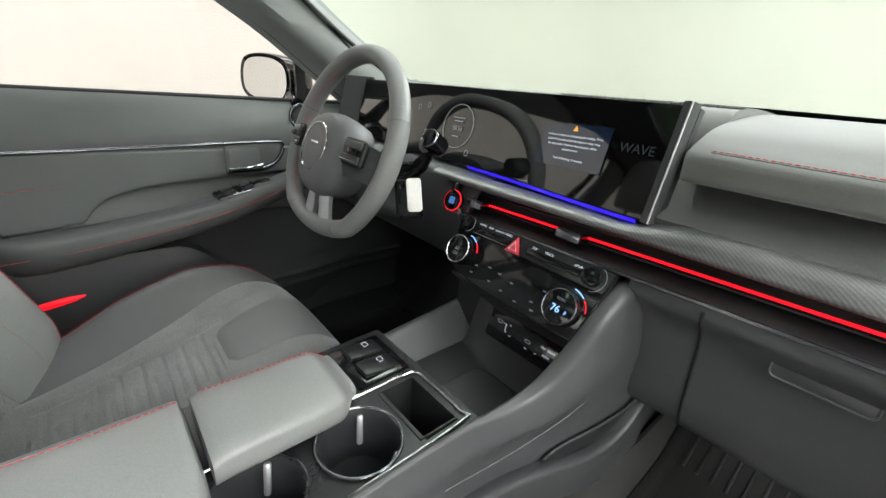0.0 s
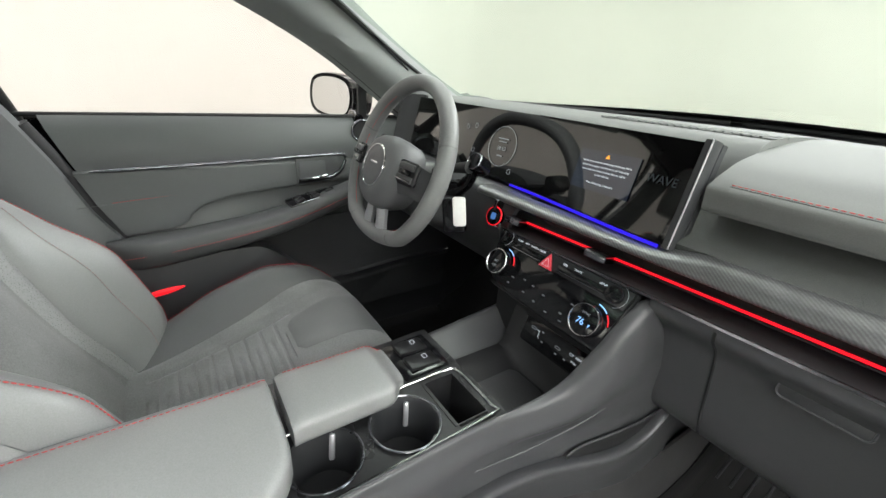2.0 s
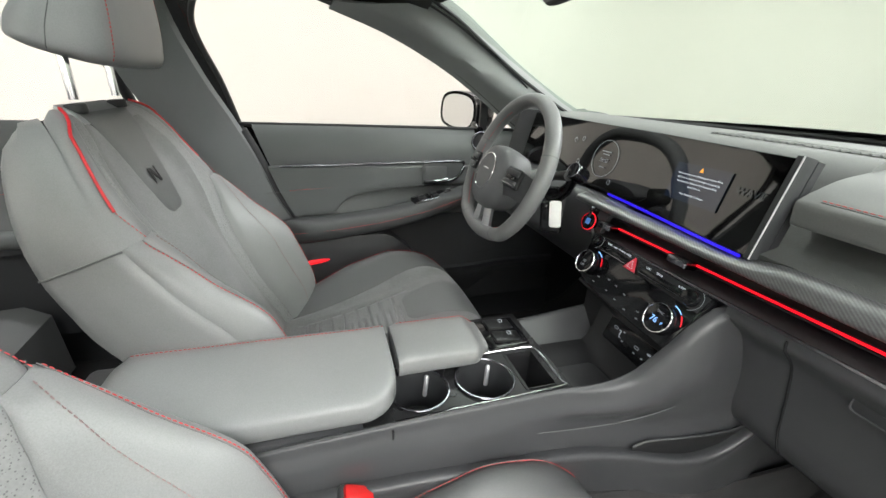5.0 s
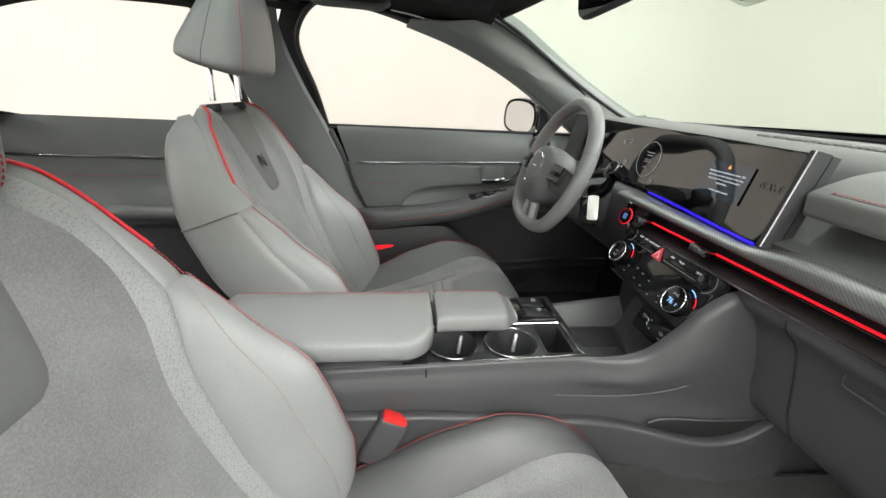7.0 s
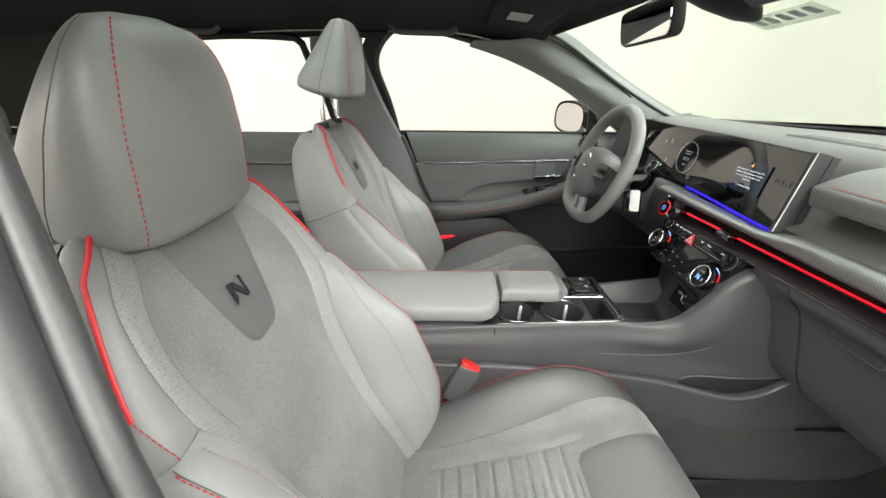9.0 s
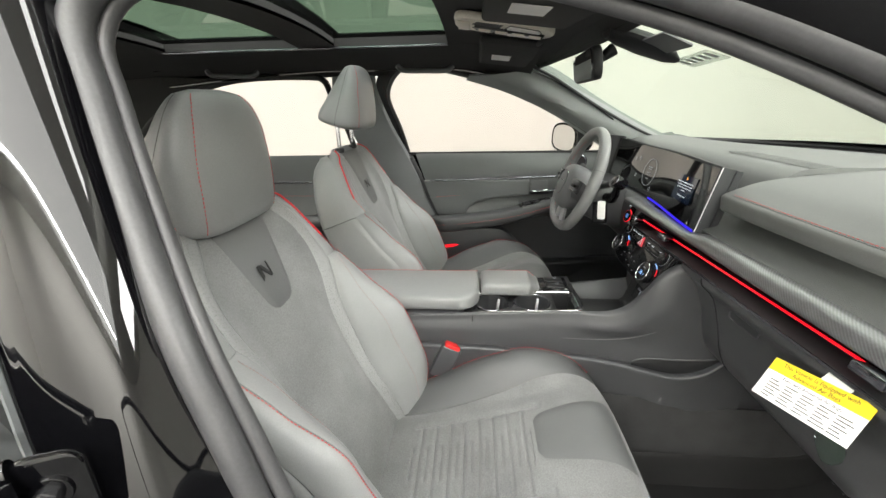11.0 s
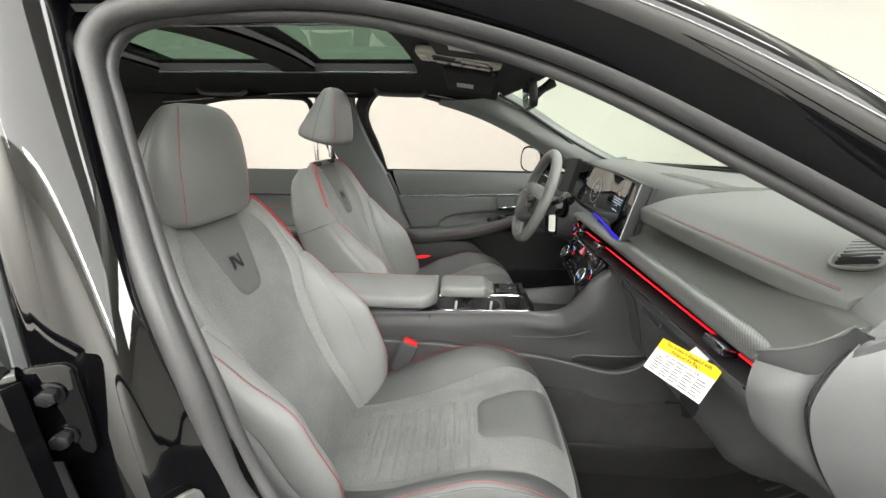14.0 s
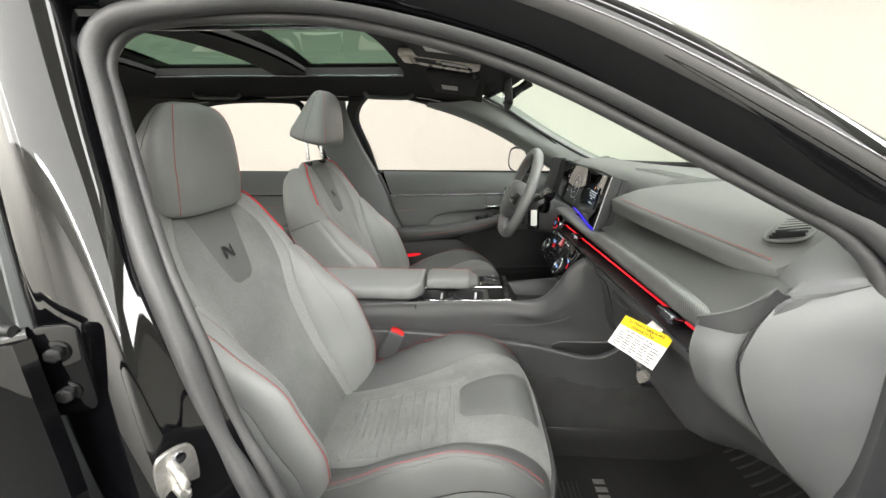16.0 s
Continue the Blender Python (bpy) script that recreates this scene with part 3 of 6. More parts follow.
# roof skin round the panes
for x0, x1, y0, y1 in ((-.60, -.40, -1.1, .86), (.40, .60, -1.1, .86), (-.4, .4, .555, .90), (-.4, .4, .102, .195), (-.4, .4, -1.1, -.34)):
    P = np.array([[(x, y, crown(x, y) + 0.058 - .02 * smooth(.45, .6, abs(x))) for x in np.linspace(x0, x1, 6)] for y in np.linspace(y0, y1, 12)])
    part("roof_skin", surf(P, thick=0.003), PAINT, car)

# floor pan, tunnel, firewall, sills and the closed back of the cabin
bm = box(-.79, .79, -1.1, 1.35, .16, .255)
tagged(part("floor", bm, CARPET_D, None, "black carpeted car floor", smooth=False), kind="structure")
part("firewall", surf(np.array([[(x, y, z) for x in np.linspace(-.76, .76, 7)] for y, z in ((1.36, .25), (1.48, .30), (1.60, .42), (1.66, .60), (1.68, .95))]), thick=0.01), CARPET_D, car)
for sgn in (-1, 1):
    part("sill", box(sgn * .80 - .06, sgn * .80 + .06, -.6, 1.4, .2, .395, .015), PLASTIC, car, "scuffed black door sill")
    part("kick_panel", box(sgn * .765 - .012, sgn * .765 + .012, 1.2, 1.62, .25, .93, .004), PLASTIC, car)
part("parcel_shelf", box(-.6, .6, -1.5, -.95, .93, .96, .01), BLACK, car)
part("rear_bulkhead", box(-.75, .75, -1.1, -1.06, .2, .95, .005), CARPET_D, car)

# rear doors: inside trim, glass, and the painted skin outside
for sgn in (-1, 1):
    door = thing("rear_door", (sgn * .75, -.2, .4), "closed black rear door with grey inner trim", "car door", "rear doors")
    prof = [(.735, .96), (.722, .935), (.706, .87), (.70, .83), (.698, .77), (.68, .72), (.655, .69), (.655, .66), (.675, .60), (.68, .40)]
    P = np.array([[(sgn * x, y, z) for x, z in prof] for y in np.linspace(-.90, .17, 14)])
    part("trim_panel", surf(P, thick=0.01), SOFT, door, "grey leather-grained door trim")
    prof = [(.690, .722), (.664, .708), (.645, .69), (.643, .66), (.664, .60), (.670, .40)]
    P = np.array([[(sgn * x, y, z - .03 * smooth(.0, -.5, y) * (z > .65)) for x, z in ck(prof, 16)] for y in np.linspace(-.80, .168, 14)])
    part("lower_trim", surf(P, thick=0.008), PLASTIC, door, "dark grained lower door trim")
    part("stitching", stitch([(sgn * .6945, y, .79) for y in np.linspace(-.6, .15, 20)]), THREAD, door)
    part("chrome_strip", tube([(sgn * .698, y, .848) for y in np.linspace(-.8, .14, 8)], 0.004, 8), DARKCHROME, door)
    part("handle_bezel", box(sgn * .70 - .012, sgn * .70 + .012, .02, .13, .805, .86, .006), PIANO, door)
    part("door_handle", box(sgn * .685 - .004, sgn * .685 + .004, .03, .10, .818, .835, .003), CHROME, door)
    part("armrest", box(min(sgn * .70, sgn * .63), max(sgn * .70, sgn * .63), -.45, .10, .665, .705, .018, 3), SOFT, door)
    part("window_frame", tube(cr([(sgn * .742, .12, .955), (sgn * .69, .10, 1.08), (sgn * .615, .065, 1.225), (sgn * .60, .03, 1.262), (sgn * .602, -.30, 1.258), (sgn * .638, -.58, 1.185), (sgn * .685, -.78, 1.075), (sgn * .735, -.90, .955)], 40), 0.012, 8), BLACK, door)
    P = np.array([[(sgn * (.75 - .145 * ((z - .95) / .31)), y, z) for z in np.linspace(.95, 1.262, 5)] for y in np.linspace(-.88, .11, 6)])
    ob = part("window_pane", surf(P), G_SIDE, door, "clear side window glass")
    ob.visible_shadow = False
    if sgn < 0:
        part("door_skin", surf(np.array([[(-x, y, z) for x, z in ((.79, .95), (.84, .90), (.865, .75), (.86, .55), (.84, .37))] for y in np.linspace(-.75, .20, 10)]), thick=.004), PAINT, door, "gloss black painted door skin")
    if sgn > 0:
        yy = lambda z: np.interp(z, [.36, .6, .784, .877, .936, .98, 1.05, 1.24], [.372, .362, .346, .334, .322, .305, .26, .17])
        P = np.array([[(x + dx, yy(z) - d, z) for d, dx in ((0, -.012), (.004, .0), (.014, .004), (.05, .008), (.25, .018), (.9, .01))] for x, z in ((.828, .36), (.842, .5), (.846, .6), (.846, .7), (.842, .80), (.838, .88), (.836, .90), (.832, .935))])
        part("door_skin", surf(P, thick=0.004), PAINT, door, "gloss black painted door skin")
        part("belt_moulding", tube([(.822 + .03 * d, yy(.94) - d - .01, .944 + .05 * d) for d in (.0, .08, .2, .5, .8)], .006, 8), BLACK, door)

# dark trim of the rear pillars
for sgn in (-1, 1):
    P = np.array([[(sgn * x, y, z) for x, y, z in ck(row, 10)] for row in ([(.735, -.90, .95), (.70, -.97, .95), (.62, -1.10, .95)], [(.69, -.80, 1.06), (.65, -.93, 1.08), (.57, -1.09, 1.08)], [(.64, -.62, 1.17), (.60, -.82, 1.19), (.53, -1.07, 1.19)], [(.60, -.34, 1.262), (.57, -.70, 1.28), (.50, -1.06, 1.28)])])
    part("rear_pillar_trim", surf(P, thick=.008), LINER, car, "dark cloth rear pillar trim")

# front door of the driver's side: inside trim
fd = thing("front_door", (-.75, .75, .4), "closed front door with grey leather-grained trim", "car door")
ZP = [.965, .957, .935, .90, .865, .83, .79, .745, .70, .66, .62]
XP = [.752, .742, .727, .718, .714, .722, .726, .724, .715, .70, .69]
ys = np.linspace(0, 1, 26)
rows = []
for z, x in zip(ZP, XP):
    y0 = np.interp(z, [.4, .5, .679, .778, .879, .973], [.60, .545, .51, .47, .435, .40]) - .03
    rows.append([(-x - .012 * s ** 2, y0 + (1.30 - y0) * s, z - 0.012 * s * (z > .95) * 0) for s in ys])
part("trim_panel", surf(np.array(rows), thick=0.012), SOFT, fd, "grey leather-grained upper trim")
# proud middle panel under the bright strip, scooped out above the armrest
scoop = lambda y: pw(y, [.38, .50, .565, .59, .63, .70, .84, 1.0, 1.12], [.70, .705, .712, .735, .757, .773, .784, .792, .797])
P = []
for t in np.linspace(0, 1, 60):
    y = .425 + .675 * t
    zb, x = scoop(y), .700 + .014 * smooth(.9, 1.1, y)
    row = ck([(-x - .016, y, .853), (-x - .002, y, .850), (-x, y, .842), (-x + .001, y, (.84 + zb) / 2), (-x, y, zb + .012), (-x - .004, y, zb + .003), (-x - .022, y, zb)], 20)
    row[:, 1] += (np.interp(row[:, 2], [.679, .778, .879], [.056, .010, -.026])) * (1 - t) ** 3
    P.append(row)
part("middle_panel", surf(np.array(P), thick=.005), SOFT, fd, "grey leather-grained panel with a scooped lower edge")
# lower trim: proud panel with a pocket cut in front of it
P = []
for z, x in ((.668, .655), (.66, .632), (.62, .622), (.56, .622), (.50, .63), (.42, .65), (.36, .67)):
    P.append([(-x - .03 * smooth(.95, 1.2, y) - .030 * (z < .64) * smooth(.76, .83, y), y, z - .13 * smooth(.72, .90, y) * (z > .6)) for y in np.linspace(.50 - (z - .42) * .35, 1.34, 40)])
part("lower_trim", surf(np.array(P), thick=0.01), PLASTIC, fd, "dark grained plastic lower door trim with a pocket")
part("pocket_back", surf(np.array([[(-x, y, z) for y in np.linspace(.50, 1.34, 8)] for x, z in ((.685, .70), (.69, .60), (.69, .38))]), thick=.006), PLASTIC, fd)
arm = [(-.655, .435, .690), (-.645, .55, .698), (-.628, .70, .722), (-.622, .82, .748), (-.632, .92, .775), (-.665, 1.03, .80), (-.70, 1.10, .815)]
p = cr(arm, 30)
rings = []
for i, c in enumerate(p):
    s = i / 29
    h, w = .034 - .012 * s, .052 - .016 * s
    w *= smooth(-.03, .10, s) * .9 + .1
    a = np.linspace(0, 2 * math.pi, 16, endpoint=False)
    q = np.stack([np.sign(np.cos(a)) * np.abs(np.cos(a)) ** .6 * w, np.zeros(16), np.sign(np.sin(a)) * np.abs(np.sin(a)) ** .7 * h], 1)
    rings.append(c + q + [-.012, 0, -.018])
part("armrest", surf(np.array(rings), cv=True, caps=True), DARKSOFT, fd, "padded grey armrest with red stitching")
part("stitching", stitch(p + [.036, 0, -.012]), THREAD, fd)
part("stitching", stitch([(-.6985 - .004 * s, .46 + .395 * s, .7836 + .0234 * s) for s in np.linspace(0, 1, 20)]), THREAD, fd)
part("panel_seam", tube([(-.699 - .004 * s, .40 + .455 * s, .7775 + .027 * s) for s in np.linspace(0, 1, 20)], .0009, 6), LEATHER_D, fd)
chrome = cr([(-.702, .435, .852), (-.699, .6, .857), (-.699, .75, .861), (-.700, .87, .865), (-.706, .99, .868)], 24)
part("chrome_strip", tube(chrome, [.0015] + [.0042] * 22 + [.003], 8), DARKCHROME, fd, "polished chrome door strip")
hb = cr([(-.078, .014), (.03, .016), (.058, .012), (.054, -.012), (.036, -.034), (.0, -.047), (-.078, -.052)], 40)
Mz = face_pose((-.700, .930, .851), (1, 0.06, 0.03))
part("handle_cup", plate(hb.tolist()[::-1], Mz @ pose(0, 0, -.002), .004, .001), LEATHER_SHADE, fd, "grey handle cup")
part("handle_bezel", tube([tuple(Mz @ Vector((x, y, .003))) for x, y in hb], [.0035] * 14 + list(np.linspace(.0035, .006, 14)) + list(np.linspace(.006, .003, 12)), 10), DARKCHROME, fd, "dark chrome handle surround")
part("handle_core", plate(rrect(.072, .044, .008), Mz @ pose(-.036, -.020, .003), .003, .001), PLASTIC_L, fd)
part("door_handle", obox(Mz @ pose(-.036, -.046, .008), .078, .010, .012, .004, 3), PIANO, fd, "black pull lever")
part("handle_edge", tube([tuple(Mz @ Vector(q)) for q in ((-.074, -.042, .012), (-.03, -.041, .013), (.002, -.036, .010))], .0022, 8), CHROME, fd)
sw = obox(pose(-.648, .885, .768) @ pose(0, 0, 0, 10, 4, 6), .05, .15, .012, .004)
panel = part("switch_panel", sw, PIANO, fd, "gloss black window switch panel")
part("switch_rim", tube([tuple(pose(-.648, .885, .768) @ pose(0, 0, 0, 10, 4, 6) @ Vector((x, y, .0065))) for x, y in rrect(.048, .148, .008)], .0007, 5, True), DARKCHROME, panel)
for dx, dy in ((-.011, -.045), (.011, -.045), (-.011, -.005), (.011, -.005), (0, .04)):
    part("switch", obox(pose(-.648, .885, .768) @ pose(0, 0, 0, 10, 4, 6) @ pose(dx, dy, .008), .014, .024, .008, .003), SATIN, panel)
    part("switch_edge", obox(pose(-.648, .885, .768) @ pose(0, 0, 0, 10, 4, 6) @ pose(dx, dy - .010, .0125), .011, .002, .0012), CHROME, panel)
# reflector, not a lamp: its brightness is an emission put into the material
refl = cr([(-.628, .445, .578), (-.625, .50, .585), (-.623, .56, .593)], 8)
part("reflector", tube(refl, [.004, .0075, .008, .008, .008, .0075, .006, .002], 6, flat=1.0), GLOWRED, fd, "red door reflector with an added glow")
wf = cr([(-.758, .35, .93), (-.752, .345, .955), (-.70, .325, 1.06), (-.63, .295, 1.19)] + WIN[1:], 70) + [-.012, 0, .006]
wo = (wf - [0, .68, 1.06]) * [0, 1, 1]
wo /= np.linalg.norm(wo, axis=1, keepdims=True)
part("window_frame", surf(np.stack([wf + [.008, 0, 0], wf, wf + [-.006, 0, 0] + wo * .004, wf + [-.012, 0, 0] + wo * .03, wf + [-.016, 0, 0] + wo * .06], 1), thick=.004), BLACK, fd, "black window frame")
part("window_seal", tube(wf + [.006, 0, 0] + wo * .002, .006, 12), RUBBER, fd)
part("door_skin", surf(np.array([[(-x, y, z) for x, z in ((.79, .95), (.84, .90), (.865, .75), (.86, .55), (.84, .37))] for y in np.linspace(.22, 1.42, 12)]), thick=.004), PAINT, fd, "gloss black painted door skin")
pane_y = lambda z, q: np.interp(z, [.95, 1.06, 1.19, 1.275], [.33, .31, .28, .27]) * (1 - q) + np.interp(z, [.95, 1.025, 1.114, 1.18, 1.253, 1.275], [1.20, 1.12, .96, .82, .60, .46]) * q
P = np.array([[(-(.76 - .165 * ((z - .95) / .32)), pane_y(z, q), z) for z in np.linspace(.95, 1.275, 9)] for q in np.linspace(0, 1, 6)])
ob = part("window_pane", surf(P), G_SIDE, fd, "clear side window glass")
ob.visible_shadow = False
part("belt_seal", tube([(-.752, y, .962) for y in np.linspace(.33, 1.25, 8)], .005, 6), BLACK, fd)
part("division_bar", surf(np.array([[(-.738, 1.046, .958), (-.738, 1.070, .958)], [(-.728, 1.043, 1.0), (-.728, 1.067, 1.0)], [(-.715, 1.036, 1.045), (-.715, 1.060, 1.04)], [(-.70, 1.022, 1.075), (-.70, 1.055, 1.060)]]), thick=.012), BLACK, fd, "black window division bar")
part("tweeter", ring(face_pose((-.715, 1.05, .925), (1, -.35, 0)), .03, .004, 24), DARKCHROME, fd)
part("tweeter_grille", cyl(face_pose((-.722, 1.05, .925), (1, -.35, 0)), .029, .006, 24), BLACK, fd)

# front door of the passenger's side, swung open
od = thing("front_door", (.84, 1.30, .36), "open black front door with dark grey inner trim", "car door")
Md = pose(.84, 1.30, 0, 0, 0, 68) @ Matrix.Scale(-1, 4, (0, 1, 0))
prof = [(.02, .36), (.055, .45), (.060, .60), (.085, .66), (.080, .70), (.040, .74), (.035, .85), (.03, .93), (.0, .955)]
P = np.array([[tuple(Md @ Vector((-x, y, z))) for x, z in ck(prof, 24)] for y in np.linspace(.03, 1.02, 10)])
part("trim_panel", surf(P, thick=.012), PLASTIC, od, "dark grey door trim")
P = np.array([[tuple(Md @ Vector((x, y, z))) for x, z in ((.035, .955), (.075, .90), (.095, .75), (.09, .55), (.07, .37))] for y in np.linspace(.0, 1.05, 10)])
part("door_skin", surf(P, thick=.004), PAINT, od, "gloss black painted door skin")
part("door_edge", surf(np.array([[tuple(Md @ Vector((x, 1.045, z))) for x in (-.03, .02, .08)] for z in (.36, .6, .8, .955)]), thick=.006), PAINT, od)
part("window_frame", tube([tuple(Md @ Vector(q)) for q in cr([(.02, .10, .955), (-.05, .30, 1.10), (-.12, .62, 1.25), (-.14, .85, 1.285), (-.12, .99, 1.25), (.01, 1.04, .955)], 40)], .013, 10), BLACK, od, "black window frame")

# outside mirror
mir = thing("side_mirror", (-.86, 1.04, .98), "black door mirror with a pale reflecting glass", "mirror")
M = face_pose((-.895, 1.03, 1.006), (.42, -1, .04))
prof = [(-.10, .0), (-.085, .05), (-.03, .066), (.05, .06), (.092, .035), (.098, -.02), (.07, -.058), (-.02, -.064), (-.085, -.045)]
outl = cr(prof, 40, True)
rings = [[tuple(M @ Vector((x * f, y * f, z))) for x, y in outl] for f, z in ((.83, -.004), (.87, .008), (.96, .010), (1.0, .0), (1.02, -.03), (.95, -.07), (.7, -.10), (.3, -.115))]
part("housing", surf(np.array(rings), cv=True, caps=True), PIANO, mir, "gloss black mirror housing")
part("mirror_glass", plate((outl * .82).tolist(), M @ pose(0, 0, .009), .003), MIRROR, mir)
part("stalk", tube([(-.80, 1.06, .965), (-.765, 1.05, .96), (-.735, 1.045, .955)], [.02, .018, .014], 10), PIANO, mir)


# ---- seats ----
# middle line of the backrest's front, from below upward and over the top: y, z
BACK = cr([(.450, .445), (.408, .53), (.362, .62), (.325, .71), (.290, .81), (.255, .90), (.228, .965), (.205, 1.0), (.178, 1.012)], 60)
BN = np.gradient(BACK, axis=0)
BN = np.stack([BN[:, 1], -BN[:, 0]], 1)
BN /= np.linalg.norm(BN, axis=1, keepdims=True)


def back_at(u, s):
    """A point on the backrest's front: u across from its middle, s from 0 below to 1 on top."""
    i = s * 59
    y, z = np.interp(i, range(60), BACK[:, 0]), np.interp(i, range(60), BACK[:, 1])
    ny, nz = np.interp(i, range(60), BN[:, 0]), np.interp(i, range(60), BN[:, 1])
    e = edge_at(s)
    r = abs(u) / e
    h = pw(s, [0, .15, .35, .55, .68, .8, .92, 1], [.06, .105, .115, .062, .028, .016, .010, .0])
    w = smooth(.40, .86, r) * h - (h * .3 + .02) * smooth(.86, 1.04, r) ** 1.5
    w += .010 * math.sin(math.pi * min(max((s - .05) / .6, 0), 1)) * (1 - smooth(0.2, .6, r))
    return np.array([u, y + ny * w, z + nz * w])


def back_n(u, s):
    """Forward normal of the backrest at that point."""
    e = .004
    n = np.cross(back_at(u + e, s) - back_at(u - e, s), back_at(u, min(s + .01, 1)) - back_at(u, s - .01))
    n = n if n[1] > 0 else -n
    return n / np.linalg.norm(n)


def on_back(u, s, lift):
    return back_at(u, s) + back_n(u, s) * lift


def edge_at(s):
    return pw(s, [0, .12, .3, .5, .62, .72, .82, .9, .96, 1], [.225, .242, .256, .255, .247, .234, .208, .180, .150, .115])


def inner_at(s):
    """Half width of the suede middle of the backrest."""
    return pw(s, [0, .2, .4, .5, .58, .66, .74, .82, .9, 1], [.112, .112, .115, .120, .130, .144, .150, .140, .108, .08])


def band_at(s):
    """Half width out to the seam of the side bolster."""
    return pw(s, [0, .2, .4, .55, .62, .68, .76, .85, .93, 1], [.128, .130, .136, .150, .166, .182, .178, .165, .13, .09])


# middle line of the cushion from behind to the front and down: y, z
CUSH = cr([(.405, .455), (.50, .465), (.60, .485), (.70, .514), (.80, .546), (.855, .556), (.90, .547), (.932, .515), (.945, .46), (.940, .40), (.915, .33)], 60)
CN = np.gradient(CUSH, axis=0)
CN = np.stack([-CN[:, 1], CN[:, 0]], 1)
CN /= np.linalg.norm(CN, axis=1, keepdims=True)


def cush_at(u, s):
    i = s * 59
    y, z = np.interp(i, range(60), CUSH[:, 0]), np.interp(i, range(60), CUSH[:, 1])
    ny, nz = np.interp(i, range(60), CN[:, 0]), np.interp(i, range(60), CN[:, 1])
    r = abs(u) / cedge_at(s)
    h = pw(s, [0, .2, .35, .47, .57, .68, .85, 1], [.01, .045, .068, .070, .045, .004, -.008, -.01])
    w = smooth(.5, .84, r) * h - (h * .5 + .035) * smooth(.84, 1.03, r) ** 1.6
    w -= .03 * smooth(.5, .85, s) * r ** 3
    return np.array([u, y + ny * w, z + nz * w])


def cedge_at(s):
    return pw(s, [0, .15, .4, .6, .75, 1], [.21, .238, .248, .248, .24, .225])


def skin(at, u0, u1, s0, s1, m, n, lift=0.0, groove=0.004, carve=None):
    """A panel of a seat's front between two curves of u, with sunken seams at its rim."""
    P = np.zeros((m, n, 3))
    for i, s in enumerate(np.linspace(s0, s1, m)):
        a, b = u0(s), u1(s)
        for j, q in enumerate(np.linspace(0, 1, n)):
            P[i, j] = at(a + (b - a) * q, s)
    D = np.zeros((m, n))
    if carve:
        for i, s in enumerate(np.linspace(s0, s1, m)):
            for j, q in enumerate(np.linspace(0, 1, n)):
                D[i, j] = carve(u0(s) + (u1(s) - u0(s)) * q, s)
    N = normals(P)
    if N[m // 2, n // 2, 1] + N[m // 2, n // 2, 2] < 0:
        P, D = P[:, ::-1], D[:, ::-1]
        N = normals(P)
    di = np.minimum(np.arange(m), np.arange(m)[::-1])[:, None]
    dj = np.minimum(np.arange(n), np.arange(n)[::-1])[None, :]
    d = np.minimum(di, dj)
    return P + N * (lift - D - groove * (d == 0) - groove * .25 * (d == 1))[..., None]


def flutes(u, s):
    """Depth of the sewn grooves in the cushion: long and short rows, and a rim."""
    d = 0.0
    side = .098 + .012 * s
    if .12 < s < .465 and abs(u - .01) < side:
        k = (s - .145) / .0425
        near = abs(k - round(k)) * .0425
        d = max(d, math.exp(-(near / .0042) ** 2))
        k2 = k - .5
        if abs(u - .015) < .04:
            d = max(d, .9 * math.exp(-(abs(k2 - round(k2)) * .0425 / .004) ** 2))
    if .12 < s < .50:
        d = max(d, math.exp(-((abs(u - .01) - side) / .0045) ** 2))
    return .0056 * d


